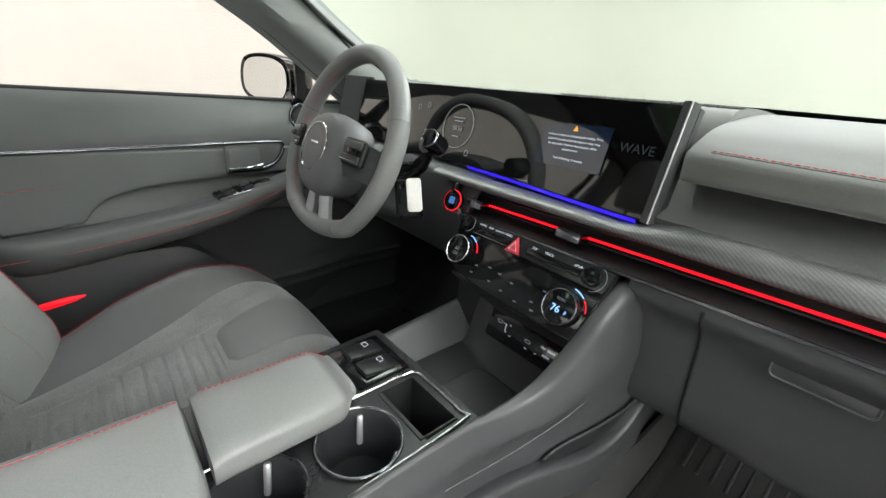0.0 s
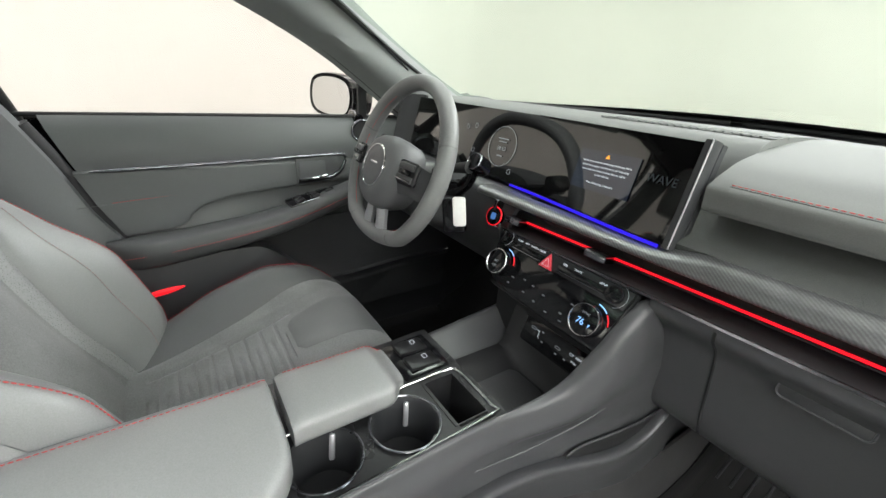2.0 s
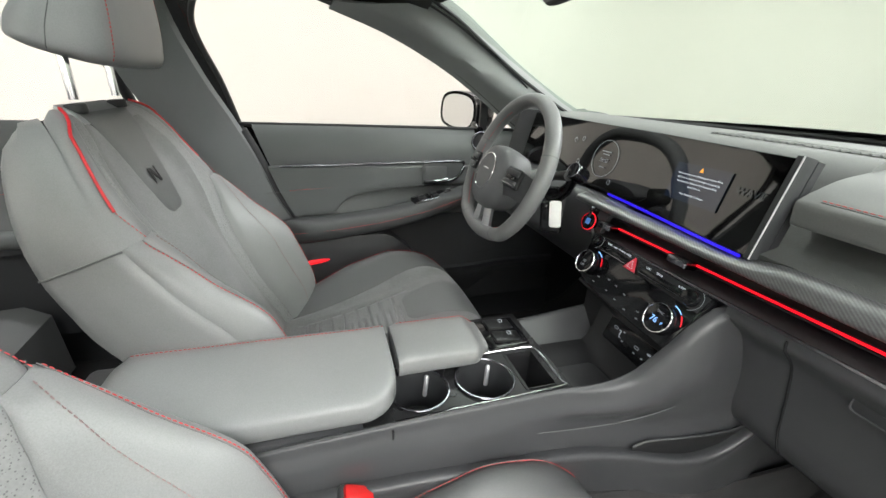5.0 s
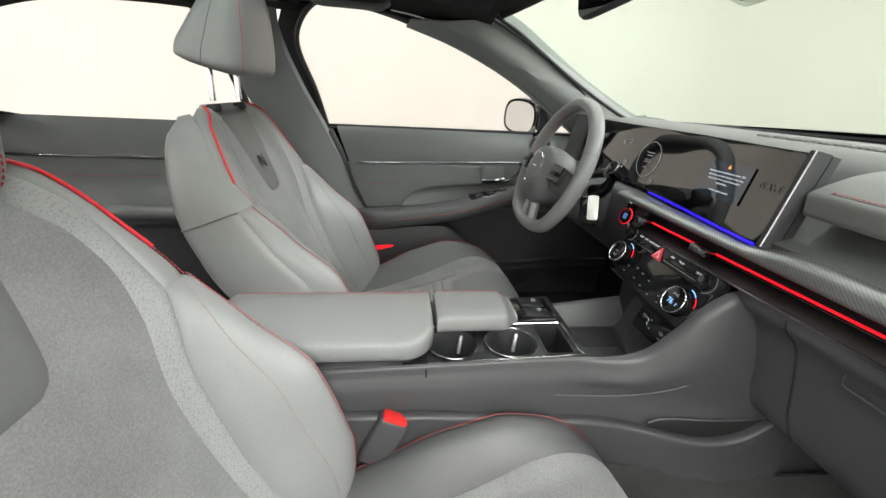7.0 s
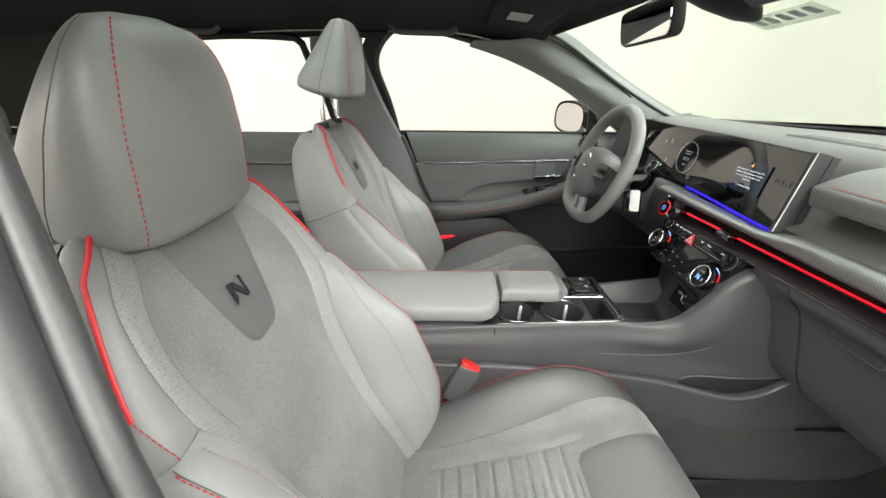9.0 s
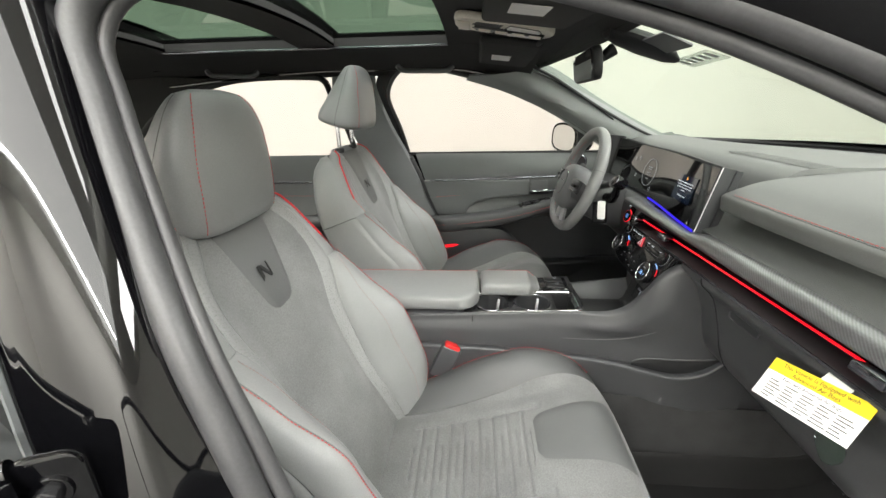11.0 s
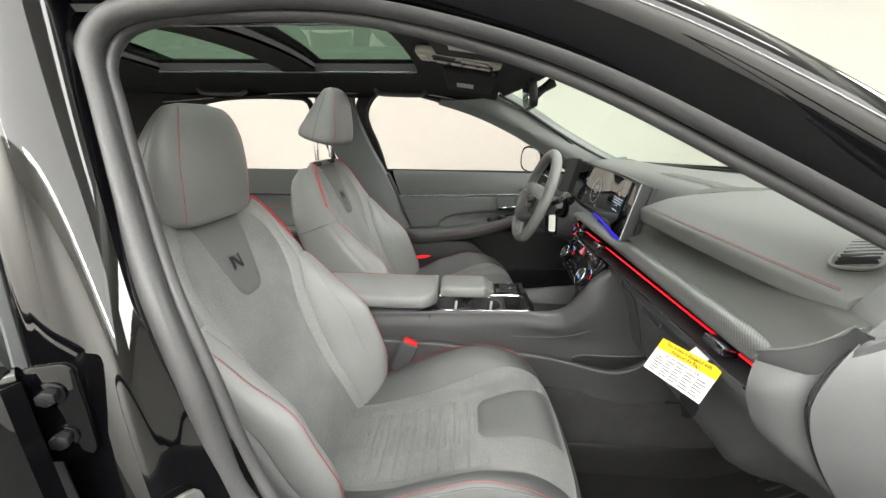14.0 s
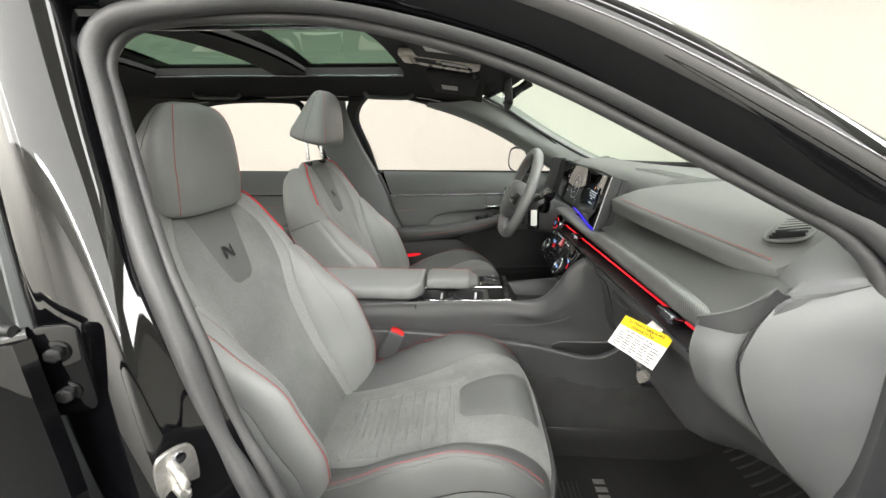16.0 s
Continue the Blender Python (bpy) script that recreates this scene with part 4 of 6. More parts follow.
def make_seat(cx, label):
    st = thing("front_seat", (cx, .55, .26), label, "seat", "front seats")
    off = np.array([cx, 0, 0])
    P = skin(back_at, lambda s: -inner_at(s), inner_at, 0, .93, 60, 27, groove=.002)
    part("back_insert", surf(P + off, thick=.012), SUEDE, st, "grey suede backrest middle")
    for g in (-1, 1):
        P = skin(back_at, lambda s: g * inner_at(s), lambda s: g * band_at(s), 0, .955, 50, 8, groove=.0025)
        part("back_band", surf(P + off, thick=.012), PERF, st, "perforated grey leather band")
        P = skin(back_at, lambda s: g * band_at(s), lambda s: g * edge_at(s), 0, .675, 56, 20, lift=.004, groove=.006)
        part("back_bolster", surf(P + off, thick=.014), LEATHER, st, "grey leather side bolster")
        P = skin(back_at, lambda s: g * band_at(s), lambda s: g * edge_at(s), .675, .985, 24, 12, groove=.003)
        part("shoulder_wing", surf(P + off, thick=.012), LEATHER, st, "grey leather shoulder")
        # red piping on the shoulder, then two rows of stitching down the bolster
        pts = [on_back(g * edge_at(s) * pw(s, [.7, .9, .965], [.94, .93, .80]), s, .003) + off for s in np.linspace(.745, .965, 26)]
        part("piping", tube(pts, .0021, 8), RED, st, "red piping")
        part("stitching", stitch([on_back(g * edge_at(s) * pw(s, [.68, .75], [.90, .94]), s, .0022) + off for s in np.linspace(.675, .75, 12)]), THREAD, st)
        for q, yarn in ((.36, THREAD_P), (.72, THREAD)):
            row = [on_back(g * (band_at(s) + (edge_at(s) - band_at(s)) * q), s, .0048) + off for s in np.linspace(.02, .672, 74)]
            part("stitching", stitch(row, r=.0010), yarn, st)
            if q > .5:
                row = [on_back(g * (band_at(s) + (edge_at(s) - band_at(s)) * (q - .02)), s, .0038) + off for s in np.linspace(.02, .673, 60)]
                part("bolster_seam", tube(row, .0007, 6), LEATHER_D, st)
        # side and back shell
        S = np.linspace(0, 1, 30)
        P = []
        for s in S:
            e = back_at(g * edge_at(s), s)
            dp = pw(s, [0, .3, .7, .9, 1], [.13, .15, .11, .08, .03])
            row = [e, e + [g * .006, -.02, -.006], e + [g * .004, -dp * .6, -dp * .22], e + [-g * .03, -dp, -dp * .38], [0, e[1] - dp - .012, e[2] - dp * .38]]
            P.append(ck(row, 14))
        part("back_shell", surf(np.array(P) + off), LEATHER, st, "grey leather seat side")
        R = ck(np.array(P)[19:21].mean(0), 14) + off + [g * .0015, 0, 0]
        part("side_seam", tube(R[:11], .0016, 6), LEATHER_D, st)
    part("back_top", surf(np.array([[back_at(u, s) + off for u in np.linspace(-inner_at(s), inner_at(s), 15)] for s in np.linspace(.925, 1, 7)]), thick=.012), LEATHER, st)
    # leather badge panel below the headrest
    half = lambda s: pw(s, [.655, .662, .675, .70, .83, .95], [.020, .030, .038, .044, .064, .080])
    P = skin(back_at, lambda s: -half(s), half, .655, .955, 26, 15, lift=.0035, groove=.003)
    pan = part("badge_panel", surf(P + off, thick=.005), LEATHER_D, st, "smooth grey leather badge panel")
    q0, q1 = back_at(.010, .735) + off, back_at(.010, .795) + off
    nrm = np.cross(q1 - q0, [1, 0, 0])
    M = face_pose(tuple((q0 + q1) / 2 + nrm / np.linalg.norm(nrm) * .0052), tuple(nrm), tuple(q1 - q0))
    for poly in ([(-.012, .018), (-.021, .018), (-.021, -.018), (-.012, -.010)], [(-.011, .016), (-.011, .006), (.008, -.018), (.011, -.018), (.011, -.008), (-.006, .016)], [(.012, .010), (.012, -.018), (.016, -.018), (.016, .018), (.012, .018)]):
        part("badge", plate([(x * .84, y * .78) for x, y in poly], M, .0008), BLACK, st, "dark embossed emblem")
    # cushion
    ci = lambda s: pw(s, [0, .2, .45, .6, .7, 1], [.12, .135, .15, .165, .175, .175])
    P = skin(cush_at, lambda s: -ci(s), ci, 0, .80, 190, 44, carve=flutes)
    part("cushion_insert", surf(P + off, thick=.012), SUEDE, st, "grey suede cushion middle")
    # front and bolsters: same leather as the backrest, darkened in colour for shade
    P = skin(cush_at, lambda s: -ci(s), ci, .80, 1, 14, 15)
    part("cushion_front", surf(P + off, thick=.012), LEATHER_SHADE, st)
    for g in (-1, 1):
        P = skin(cush_at, lambda s: g * ci(s), lambda s: g * cedge_at(s), 0, 1, 40, 14)
        part("cushion_bolster", surf(P + off, thick=.012), LEATHER_SHADE, st, "grey leather cushion bolster")
        part("cushion_stitching", stitch([cush_at(g * cedge_at(s) * .88, s) + off + [0, 0, .002] for s in np.linspace(.05, .70, 60)]), THREAD, st)
        part("cushion_seam", tube([cush_at(g * cedge_at(s) * .905, s) + off + [0, 0, .001] for s in np.linspace(.05, .70, 50)], .0014, 6), LEATHER_D, st)
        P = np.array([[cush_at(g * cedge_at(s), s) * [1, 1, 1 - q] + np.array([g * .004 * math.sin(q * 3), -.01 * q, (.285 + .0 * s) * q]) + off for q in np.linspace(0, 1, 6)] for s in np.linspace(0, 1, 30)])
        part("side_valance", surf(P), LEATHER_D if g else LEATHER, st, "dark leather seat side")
    # tongue of smooth leather and the sewn flutes
    th = lambda s: pw(s, [.475, .49, .53, .70], [.040, .056, .064, .085])
    P = skin(cush_at, lambda s: -th(s) - .01, lambda s: th(s) - .01, .475, .715, 18, 13, lift=.004, groove=.0035)
    part("cushion_tongue", surf(P + off, thick=.005), LEATHER_D, st, "smooth dark leather patch")
    part("seat_base", box(cx - .22, cx + .22, .42, .88, .285, .44, .02), BLACK, st)
    for g in (-1, 1):
        part("seat_runner", box(cx + g * .19 - .02, cx + g * .19 + .02, .30, .92, .255, .29, .004), SATIN, st)
    # headrest
    hr = make_headrest(cx, st)
    for g in (-1, 1):
        part("post", tube([(cx + g * .07, .165, z) for z in np.linspace(.99, 1.09, 5)], .0065, 10), CHROME, st, "chrome headrest post")
        part("post_collar", cyl(pose(cx + g * .07, .165, 1.0, 6), .014, .014, 16, bev=.003), BLACK, st)
    return st, hr


def make_headrest(cx, st):
    """A deep wedge: flat front between two sewn edges, sides that taper to a round crown."""
    rows = []
    for s in np.linspace(0, 1, 34):
        hw = pw(s, [0, .03, .08, .2, .45, .68, .84, .93, .98, 1], [.112, .124, .129, .131, .129, .119, .104, .088, .070, .040])
        yf = pw(s, [0, .04, .15, .4, .7, .88, .97, 1], [.222, .240, .247, .250, .250, .245, .236, .226])
        yb = pw(s, [0, .04, .15, .4, .7, .88, .97, 1], [.118, .104, .108, .134, .168, .188, .200, .206])
        z = .972 + .216 * s
        d = yf - yb
        ctl = [(0, yf + .004), (hw * .83, yf - .006), (hw, yf - d * .48), (hw * .74, yb + d * .10), (0, yb), (-hw * .74, yb + d * .10), (-hw, yf - d * .48), (-hw * .83, yf - .006)]
        q = np.array([ctl[-1]] + ctl + ctl[:2])
        pts = []
        for i in range(8):
            a, b, c, e = q[i], q[i + 1], q[i + 2], q[i + 3]
            for w in np.linspace(0, 1, 6, endpoint=False):
                pts.append(0.5 * (2 * b + (c - a) * w + (2 * a - 5 * b + 4 * c - e) * w * w + (3 * b - a - 3 * c + e) * w ** 3))
        pts = np.array(pts)
        rows.append(np.stack([cx + pts[:, 0], pts[:, 1], z + (.247 - pts[:, 1]) * .30 * (1 - s)], 1))
    P = np.array(rows)
    N = normals(P)
    # sunken seams along the sewn edges
    for k in (6, 12, 36, 42):
        c = np.array([cx, .19, 0])
        inwd = (c - P[:, k]) * [1, 1, 0]
        inwd /= np.maximum(np.linalg.norm(inwd, axis=1, keepdims=True), .001)
        P[1:-1, k] += inwd[1:-1] * .0022
    hd = part("headrest", surf(P, cv=True, caps=True), LEATHER, st, "grey leather headrest")
    for k, k1, k2 in ((6, 5, 7), (42, 43, 41)):
        mid = P[2:33, k] * .6 + P[2:33, k1] * .4
        outw = (mid - [cx, .19, 0]) * [1, 1, 0]
        outw /= np.linalg.norm(outw, axis=1, keepdims=True)
        part("stitching", stitch(mid + outw * .0012, .006, .004, .0009), THREAD, hd)
    for k in (12, 36):
        part("seam", tube(P[1:33, k], .0007, 6), LEATHER_SHADE, hd)
    return hd



pas, _h = make_seat(.364, "grey leather and suede sport seat with red piping")
drv = copy_thing(pas, pose(-.325, .556, .282))
tagged(drv, "grey leather and suede sport seat with raised headrest")
for o in drv.children:
    if o.name.split(".")[0] in ("headrest", "post", "post_collar"):
        o.location.y += .036
        if o.name.startswith("headrest"):
            o.scale.z = .88
        o.location.z += .175 if o.name.startswith("headrest") else .03 if o.name.startswith("post.") else .0

for o in drv.children:
    if o.name.split(".")[0] in ("cushion_insert", "cushion_front", "cushion_bolster", "cushion_stitching", "cushion_tongue", "side_valance"):
        o.location.y, o.location.z = -.028, .022

# rear bench
rb = thing("rear_bench", (0, -.6, .3), "dark grey leather rear bench with headrests", "seat")
P = np.array([[(x, -.62 - .25 * s - .02 * math.cos(x * 9), .50 + .47 * s) for x in np.linspace(-.62, .62, 15)] for s in np.linspace(0, 1, 9)])
part("backrest", surf(P, thick=.06), LEATHER_D, rb)
P = np.array([[(x, y, z + .01 * math.cos(x * 9)) for x in np.linspace(-.64, .64, 15)] for y, z in ((-.66, .47), (-.4, .48), (-.2, .50), (-.15, .47), (-.14, .30))])
part("cushion", surf(P, thick=.04), LEATHER_D, rb)
for x in (-.37, .37):
    a = np.linspace(0, 2 * math.pi, 24, endpoint=False)
    rows = [np.stack([x + np.sign(np.cos(a)) * np.abs(np.cos(a)) ** .6 * .12 * f, -.87 + np.sign(np.sin(a)) * np.abs(np.sin(a)) ** .6 * .05 * f, np.full(24, z)], 1) for z, f in ((.965, .8), (.98, 1), (1.04, 1.02), (1.09, .9), (1.105, .5))]
    part("headrest", surf(np.array(rows), cv=True, caps=True), LEATHER_D, rb)


# ---- dashboard ----
dash = thing("dashboard", (0, 1.3, .6), "dark grey soft-touch dashboard with red stitching", "dashboard")


def lip_y(x):
    """Front lip of the upper pad."""
    return 1.112 + .035 * np.clip((x - .17) / .5, 0, 1) ** 1.3


# upper pad: from the windscreen to the lip on the passenger's side, rolled under
xs = np.linspace(.172, .660, 24)
P = []
for x in xs:
    y = lip_y(x)
    d = .004 * np.clip((x - .2) / .4, 0, 1)
    far = 1.74 - .55 * (x / .72) ** 2
    e = smooth(.60, .672, x)
    z = .981 - .011 * np.clip((x - .17) / .5, 0, 1)
    P.append(np.vstack([ck([(x, far, 1.012), (x, 1.45 - .1 * e, 1.026 - .004 * e), (x, 1.30, 1.021 - .008 * e), (x, y + .08, 1.008 - .008 * e), (x, y + .03, z + .012), (x, y + .005, z + .0012)], 22), [(x, y + .0015, z - .0008), (x, y, z - .004)], ck([(x, y + .0004, z - .010), (x, y + .002, z - .020), (x, y + .003, z - .027 + d), (x, y + .006, z - .031 + d), (x, y + .014, z - .033 + d), (x, y + .09, z - .034)], 12)]))
part("upper_pad", surf(np.array(P), thick=.008), PAD, dash, "grey soft dash pad")
PU = np.array(P)
seam = PU[1:-1, 20] + [0, 0, .0008]
part("stitching", stitch(seam, .0065, .0045, .0006), THREAD, dash)
part("pad_seam", tube(PU[1:-1, 20] + [0, -.0022, -.0012], .0009, 6), PLASTIC_M, dash)
# upper pad behind the display and over the instruments
xs = np.linspace(-.70, .172, 24)
P = []
for x in xs:
    far = 1.74 - .55 * (x / .72) ** 2
    P.append(ck([(x, far, 1.012), (x, 1.40, 1.030), (x, 1.28, 1.030), (x, 1.235, 1.020), (x, 1.215, .99), (x, 1.21, .92)], 16))
part("upper_pad", surf(np.array(P), thick=.01), PAD, dash, "grey soft dash pad")
# recessed shelf
P = []
for t in np.linspace(0, 1, 30):
    k, x = smooth(.55, 1, t), .10 + .55 * t
    lft = np.array([(x, 1.20, .965), (x, 1.175, .948), (x, 1.15, .930), (x, 1.12, .915), (x, 1.092, .907)])
    rgt = np.array([(.700, 1.165, .962), (.703, 1.120, .957), (.690, 1.103, .932), (.672, 1.085, .912), (.652, 1.068, .897)])
    P.append(ck(lft * (1 - k) + rgt * k, 16))
part("shelf", surf(np.array(P), thick=.008), SHELFTEX, dash, "dark woven-texture dash shelf")
# silver band that rolls from the shelf to the vents
xs = np.linspace(-.20, .655, 44)
P = []
for x in xs:
    k = smooth(.13, .22, x)
    P.append(ck([(x, 1.10, .893 + .014 * k), (x, 1.082, .894 + .012 * k), (x, 1.070, .892 + .006 * k), (x, 1.064, .887 + .001 * k), (x, 1.066, .881), (x, 1.08, .878)], 14))
part("silver_band", surf(np.array(P), thick=.004), SILVERTEX, dash, "silver woven-pattern trim band")


def strip_z(x):
    return .8635 + .0115 * (x - .07) / .585


# vent slot with louvres, the red light line and the lower bright lip
xs = np.linspace(-.135, .660, 30)
P = np.array([[(x, 1.105, strip_z(x) + .018), (x, 1.112, strip_z(x)), (x, 1.10, strip_z(x) - .017), (x, 1.058, strip_z(x) - .021)] for x in xs])
part("vent_slot", surf(P, thick=.004), BLACK, dash)
for dz, dy in ((.009, .012), (-.009, .008)):
    part("louvre", surf(np.array([[(x, 1.076 + dy, strip_z(x) + dz), (x, 1.10, strip_z(x) + dz)] for x in xs]), thick=.002), BLACK, dash)
for a, b in ((-.118, -.098), (-.068, .072), (.103, .572), (.622, .657)):
    part("light_line", tube([(x, 1.071, strip_z(x)) for x in np.linspace(a, b, 12)], .0018, 6), GLOWRED, dash, "glowing red light line")
for x in (-.083, .087, .597):
    part("vent_tab", obox(pose(x, 1.062, strip_z(x) - .001, -12), .036 if x < .3 else .044, .026, .013, .003), DARKCHROME, dash, "dark chrome vent tab")
part("bright_lip", surf(np.array([[(x, 1.064, strip_z(x) - .0205), (x, 1.057, strip_z(x) - .0225), (x, 1.056, strip_z(x) - .0255), (x, 1.062, strip_z(x) - .029)] for x in xs]), thick=.002), DARKCHROME, dash, "satin chrome lip")
part("slot_end", obox(pose(-.140, 1.066, .858, 0, 18, 0), .008, .02, .055, .003), DARKCHROME, dash)

# glovebox side
xs = np.linspace(.17, .668, 20)
P = []
for x in xs:
    z = strip_z(x) - .028
    k = smooth(.54, .664, x)
    row = [(1.064, z), (1.068, z - .02), (1.095, .79), (1.115, .73), (1.135, .66), (1.175, .615), (1.30, .60), (1.50, .62)]
    P.append(ck([(x, y, h + k * max(0, .818 - (y - 1.071) * .83 - h) * (y < 1.29)) for y, h in row], 22))
part("glovebox_front", surf(np.array(P), thick=.008), PLASTIC_M, dash, "grey plastic glovebox front")
part("glovebox_joint", tube(np.array(P[3])[1:15] + [0, -.0005, 0], .0018, 5), BLACK, dash)
Mh = face_pose((.352, 1.091, .797), (0, -1, .12))
part("glovebox_handle", plate(rrect(.078, .021, .006), Mh, .003, .001), PLASTIC, dash, "recessed glovebox handle")
part("handle_rim", tube([tuple(Mh @ Vector((x, y, .003))) for x, y in rrect(.078, .021, .006)], .0014, 5, True), PLASTIC_M, dash)

# end of the dash at the open door: dark stitched shelf end, wrap panel and fuse cover
EA = [(.652, 1.066, .898), (.674, 1.085, .913), (.690, 1.102, .932), (.703, 1.119, .958)]
EB = [(.656, 1.068, .885), (.682, 1.083, .890), (.704, 1.098, .904), (.722, 1.118, .955)]
part("shelf_end", patch([EA, EB], 5, 14, .005), PLASTIC, dash, "dark leather shelf end with pale edging")
part("edge_line", tube(cr(EA, 20) + [0, -.001, .0015], .0013, 6), PLASTIC_L, dash)
part("end_panel", patch([EB + [(.718, 1.16, .950)],
                        [(.664, 1.060, .868), (.690, 1.074, .872), (.708, 1.11, .88), (.716, 1.15, .90), (.725, 1.2, .91)],
                        [(.664, 1.064, .842), (.688, 1.078, .838), (.710, 1.115, .84), (.722, 1.17, .84), (.73, 1.26, .84)],
                        [(.664, 1.088, .797), (.688, 1.104, .788), (.712, 1.14, .775), (.728, 1.19, .77), (.735, 1.26, .77)],
                        [(.664, 1.147, .752), (.690, 1.160, .740), (.716, 1.19, .718), (.734, 1.22, .705), (.74, 1.27, .70)],
                        [(.664, 1.238, .678), (.69, 1.240, .668), (.72, 1.25, .645), (.74, 1.27, .63), (.745, 1.29, .61)]], 26, 18, .006), PLASTIC_L, dash, "light grey plastic dash end panel")
part("panel_joint", tube([(.663, 1.066, .846), (.690, 1.079, .842), (.709, 1.112, .843)], .0012, 6), PLASTIC, dash)
COVER = [[(.704, 1.145, .964), (.729, 1.176, .980), (.747, 1.222, .997)], [(.714, 1.113, .938), (.741, 1.150, .942), (.758, 1.205, .948)], [(.716, 1.093, .905), (.742, 1.135, .905), (.758, 1.20, .90)], [(.716, 1.088, .862), (.744, 1.13, .86), (.760, 1.20, .86)],
                         [(.720, 1.112, .80), (.746, 1.15, .80), (.761, 1.20, .80)], [(.724, 1.16, .735), (.748, 1.19, .735), (.762, 1.225, .735)], [(.730, 1.24, .655), (.750, 1.25, .65), (.764, 1.265, .65)]]
part("end_cover", patch([r + [(r[2][0] + .008, r[2][1] + .06, r[2][2] + .004), (r[2][0] + .010, r[2][1] + .13, r[2][2])] for r in COVER], 24, 16, .006), PLASTIC_L, dash, "grey plastic fuse cover")
part("cover_joint", tube(cr([(.752, 1.215, .986), (.735, 1.168, .969), (.713, 1.138, .957), (.7125, 1.113, .938), (.7155, 1.091, .905), (.7155, 1.086, .862), (.7195, 1.110, .80), (.7235, 1.158, .735), (.7295, 1.238, .655)], 50) + [-.0005, -.001, 0], .0015, 6), BLACK, dash)
part("end_upper", patch([[(.661, 1.146, .940), (.661, 1.152, .966), (.657, 1.185, .998), (.63, 1.24, 1.017), (.60, 1.30, 1.024)], [(.700, 1.128, .952), (.704, 1.145, .968), (.708, 1.19, 1.0), (.70, 1.25, 1.022), (.68, 1.31, 1.03)], [(.723, 1.119, .958), (.735, 1.15, .968), (.748, 1.20, .988), (.752, 1.26, 1.0), (.75, 1.32, 1.0)]], 12, 18, .005), PLASTIC_L, dash, "light grey plastic end panel")
# side demister vent
Mv = face_pose((.586, 1.217, 1.0042), (0, -.30, 1), (-.62, .78, .25))
vo = cr([(-.020, -.040), (.014, -.044), (.022, -.024), (.021, .034), (.010, .044), (-.012, .042), (-.021, .018)], 36, True)
vent = part("side_vent", plate((vo * 1.0).tolist(), Mv @ pose(0, 0, -.004), .0045), BLACK, dash, "slotted side demister vent")
part("vent_rim", tube([tuple(Mv @ Vector((x, y, .001))) for x, y in vo * 1.06], .0022, 10, True), PAD, vent)
for k in range(7):
    part("slat", obox(Mv @ pose(.001, -.033 + .0112 * k, .001, 40, 0, 22), .038, .0075, .0016), SATIN, vent)
# demister grille and small sensor by the windscreen
g = thing("demister_grille", (0.1, 1.3, 1.03), "grey slotted demister grille", "air vent")
for k in range(22):
    x = -.10 + .0125 * k
    part("slat", obox(pose(x, 1.30 - .1 * (x / .72) ** 2, 1.0302, 0, 0, -20), .0045, .05, .004), PAD, g)
part("grille_bed", surf(np.array([[(x, 1.30 - .1 * (x / .72) ** 2 + d, 1.0306) for x in np.linspace(-.11, .172, 12)] for d in (-.028, .028)])), PAD, g)

# ---- wide display ----
disp = thing("display_panel", (0, 1.13, .89), "wide curved black display with dim graphics", "screen")


def scr(x):
    """Front of the display in plan."""
    return 1.118 - .036 * smooth(-.20, .20, x) + .02 * smooth(-.3, -.62, x)


def scr_pt(x, h, lift=0.0):
    """x across, h from 0 at the foot to 1 at the top."""
    return np.array([x, scr(x) + .030 * h - lift, .902 + .126 * h + lift * .2])


xs = np.linspace(-.60, .155, 36)
P = np.array([[scr_pt(x, h) for h in np.linspace(0, 1, 6)] for x in xs])
part("glass", surf(P, thick=.016), SCREEN, disp, "gloss black curved glass")
part("side_frame", surf(np.array([[scr_pt(x, h, l) for h in np.linspace(-.02, 1.03, 6)] for x, l in ((.1555, .0), (.1565, .004), (.1640, .005), (.1675, -.003), (.1665, -.02))]), thick=.003), PLASTIC, disp, "satin black end frame")
part("frame_edge", tube([tuple(scr_pt(.1655, h, .0048)) for h in np.linspace(-.02, 1.03, 8)], .0011, 6), BRUSHED, disp, "thin silver edge")
part("back_cover", surf(np.array([[scr_pt(x, h, -.022) for h in (-.03, .5, 1.02)] for x in np.linspace(-.60, .1665, 30)]), thick=.012), PLASTIC, disp)
part("light_bar", surf(np.array([[scr_pt(x, h, .003) for h in (-.045, -.012)] for x in np.linspace(-.165, .150, 20)]), thick=.004), GLOWBLUE, disp, "glowing blue light bar")
part("left_wing", surf(np.array([[scr_pt(x, h, -.01) + [0, -.035 * smooth(-.60, -.66, x), 0] for h in (-.05, .5, 1.06)] for x in np.linspace(-.66, -.59, 6)]), thick=.006), PLASTIC, disp)


def on_screen(x, h):
    p, q = scr_pt(x, h, .0015), scr_pt(x + .01, h, .0015)
    u = scr_pt(x, h + .1, .0015) - p
    n = np.cross(q - p, u)
    return face_pose(tuple(p), tuple(n), tuple(u))


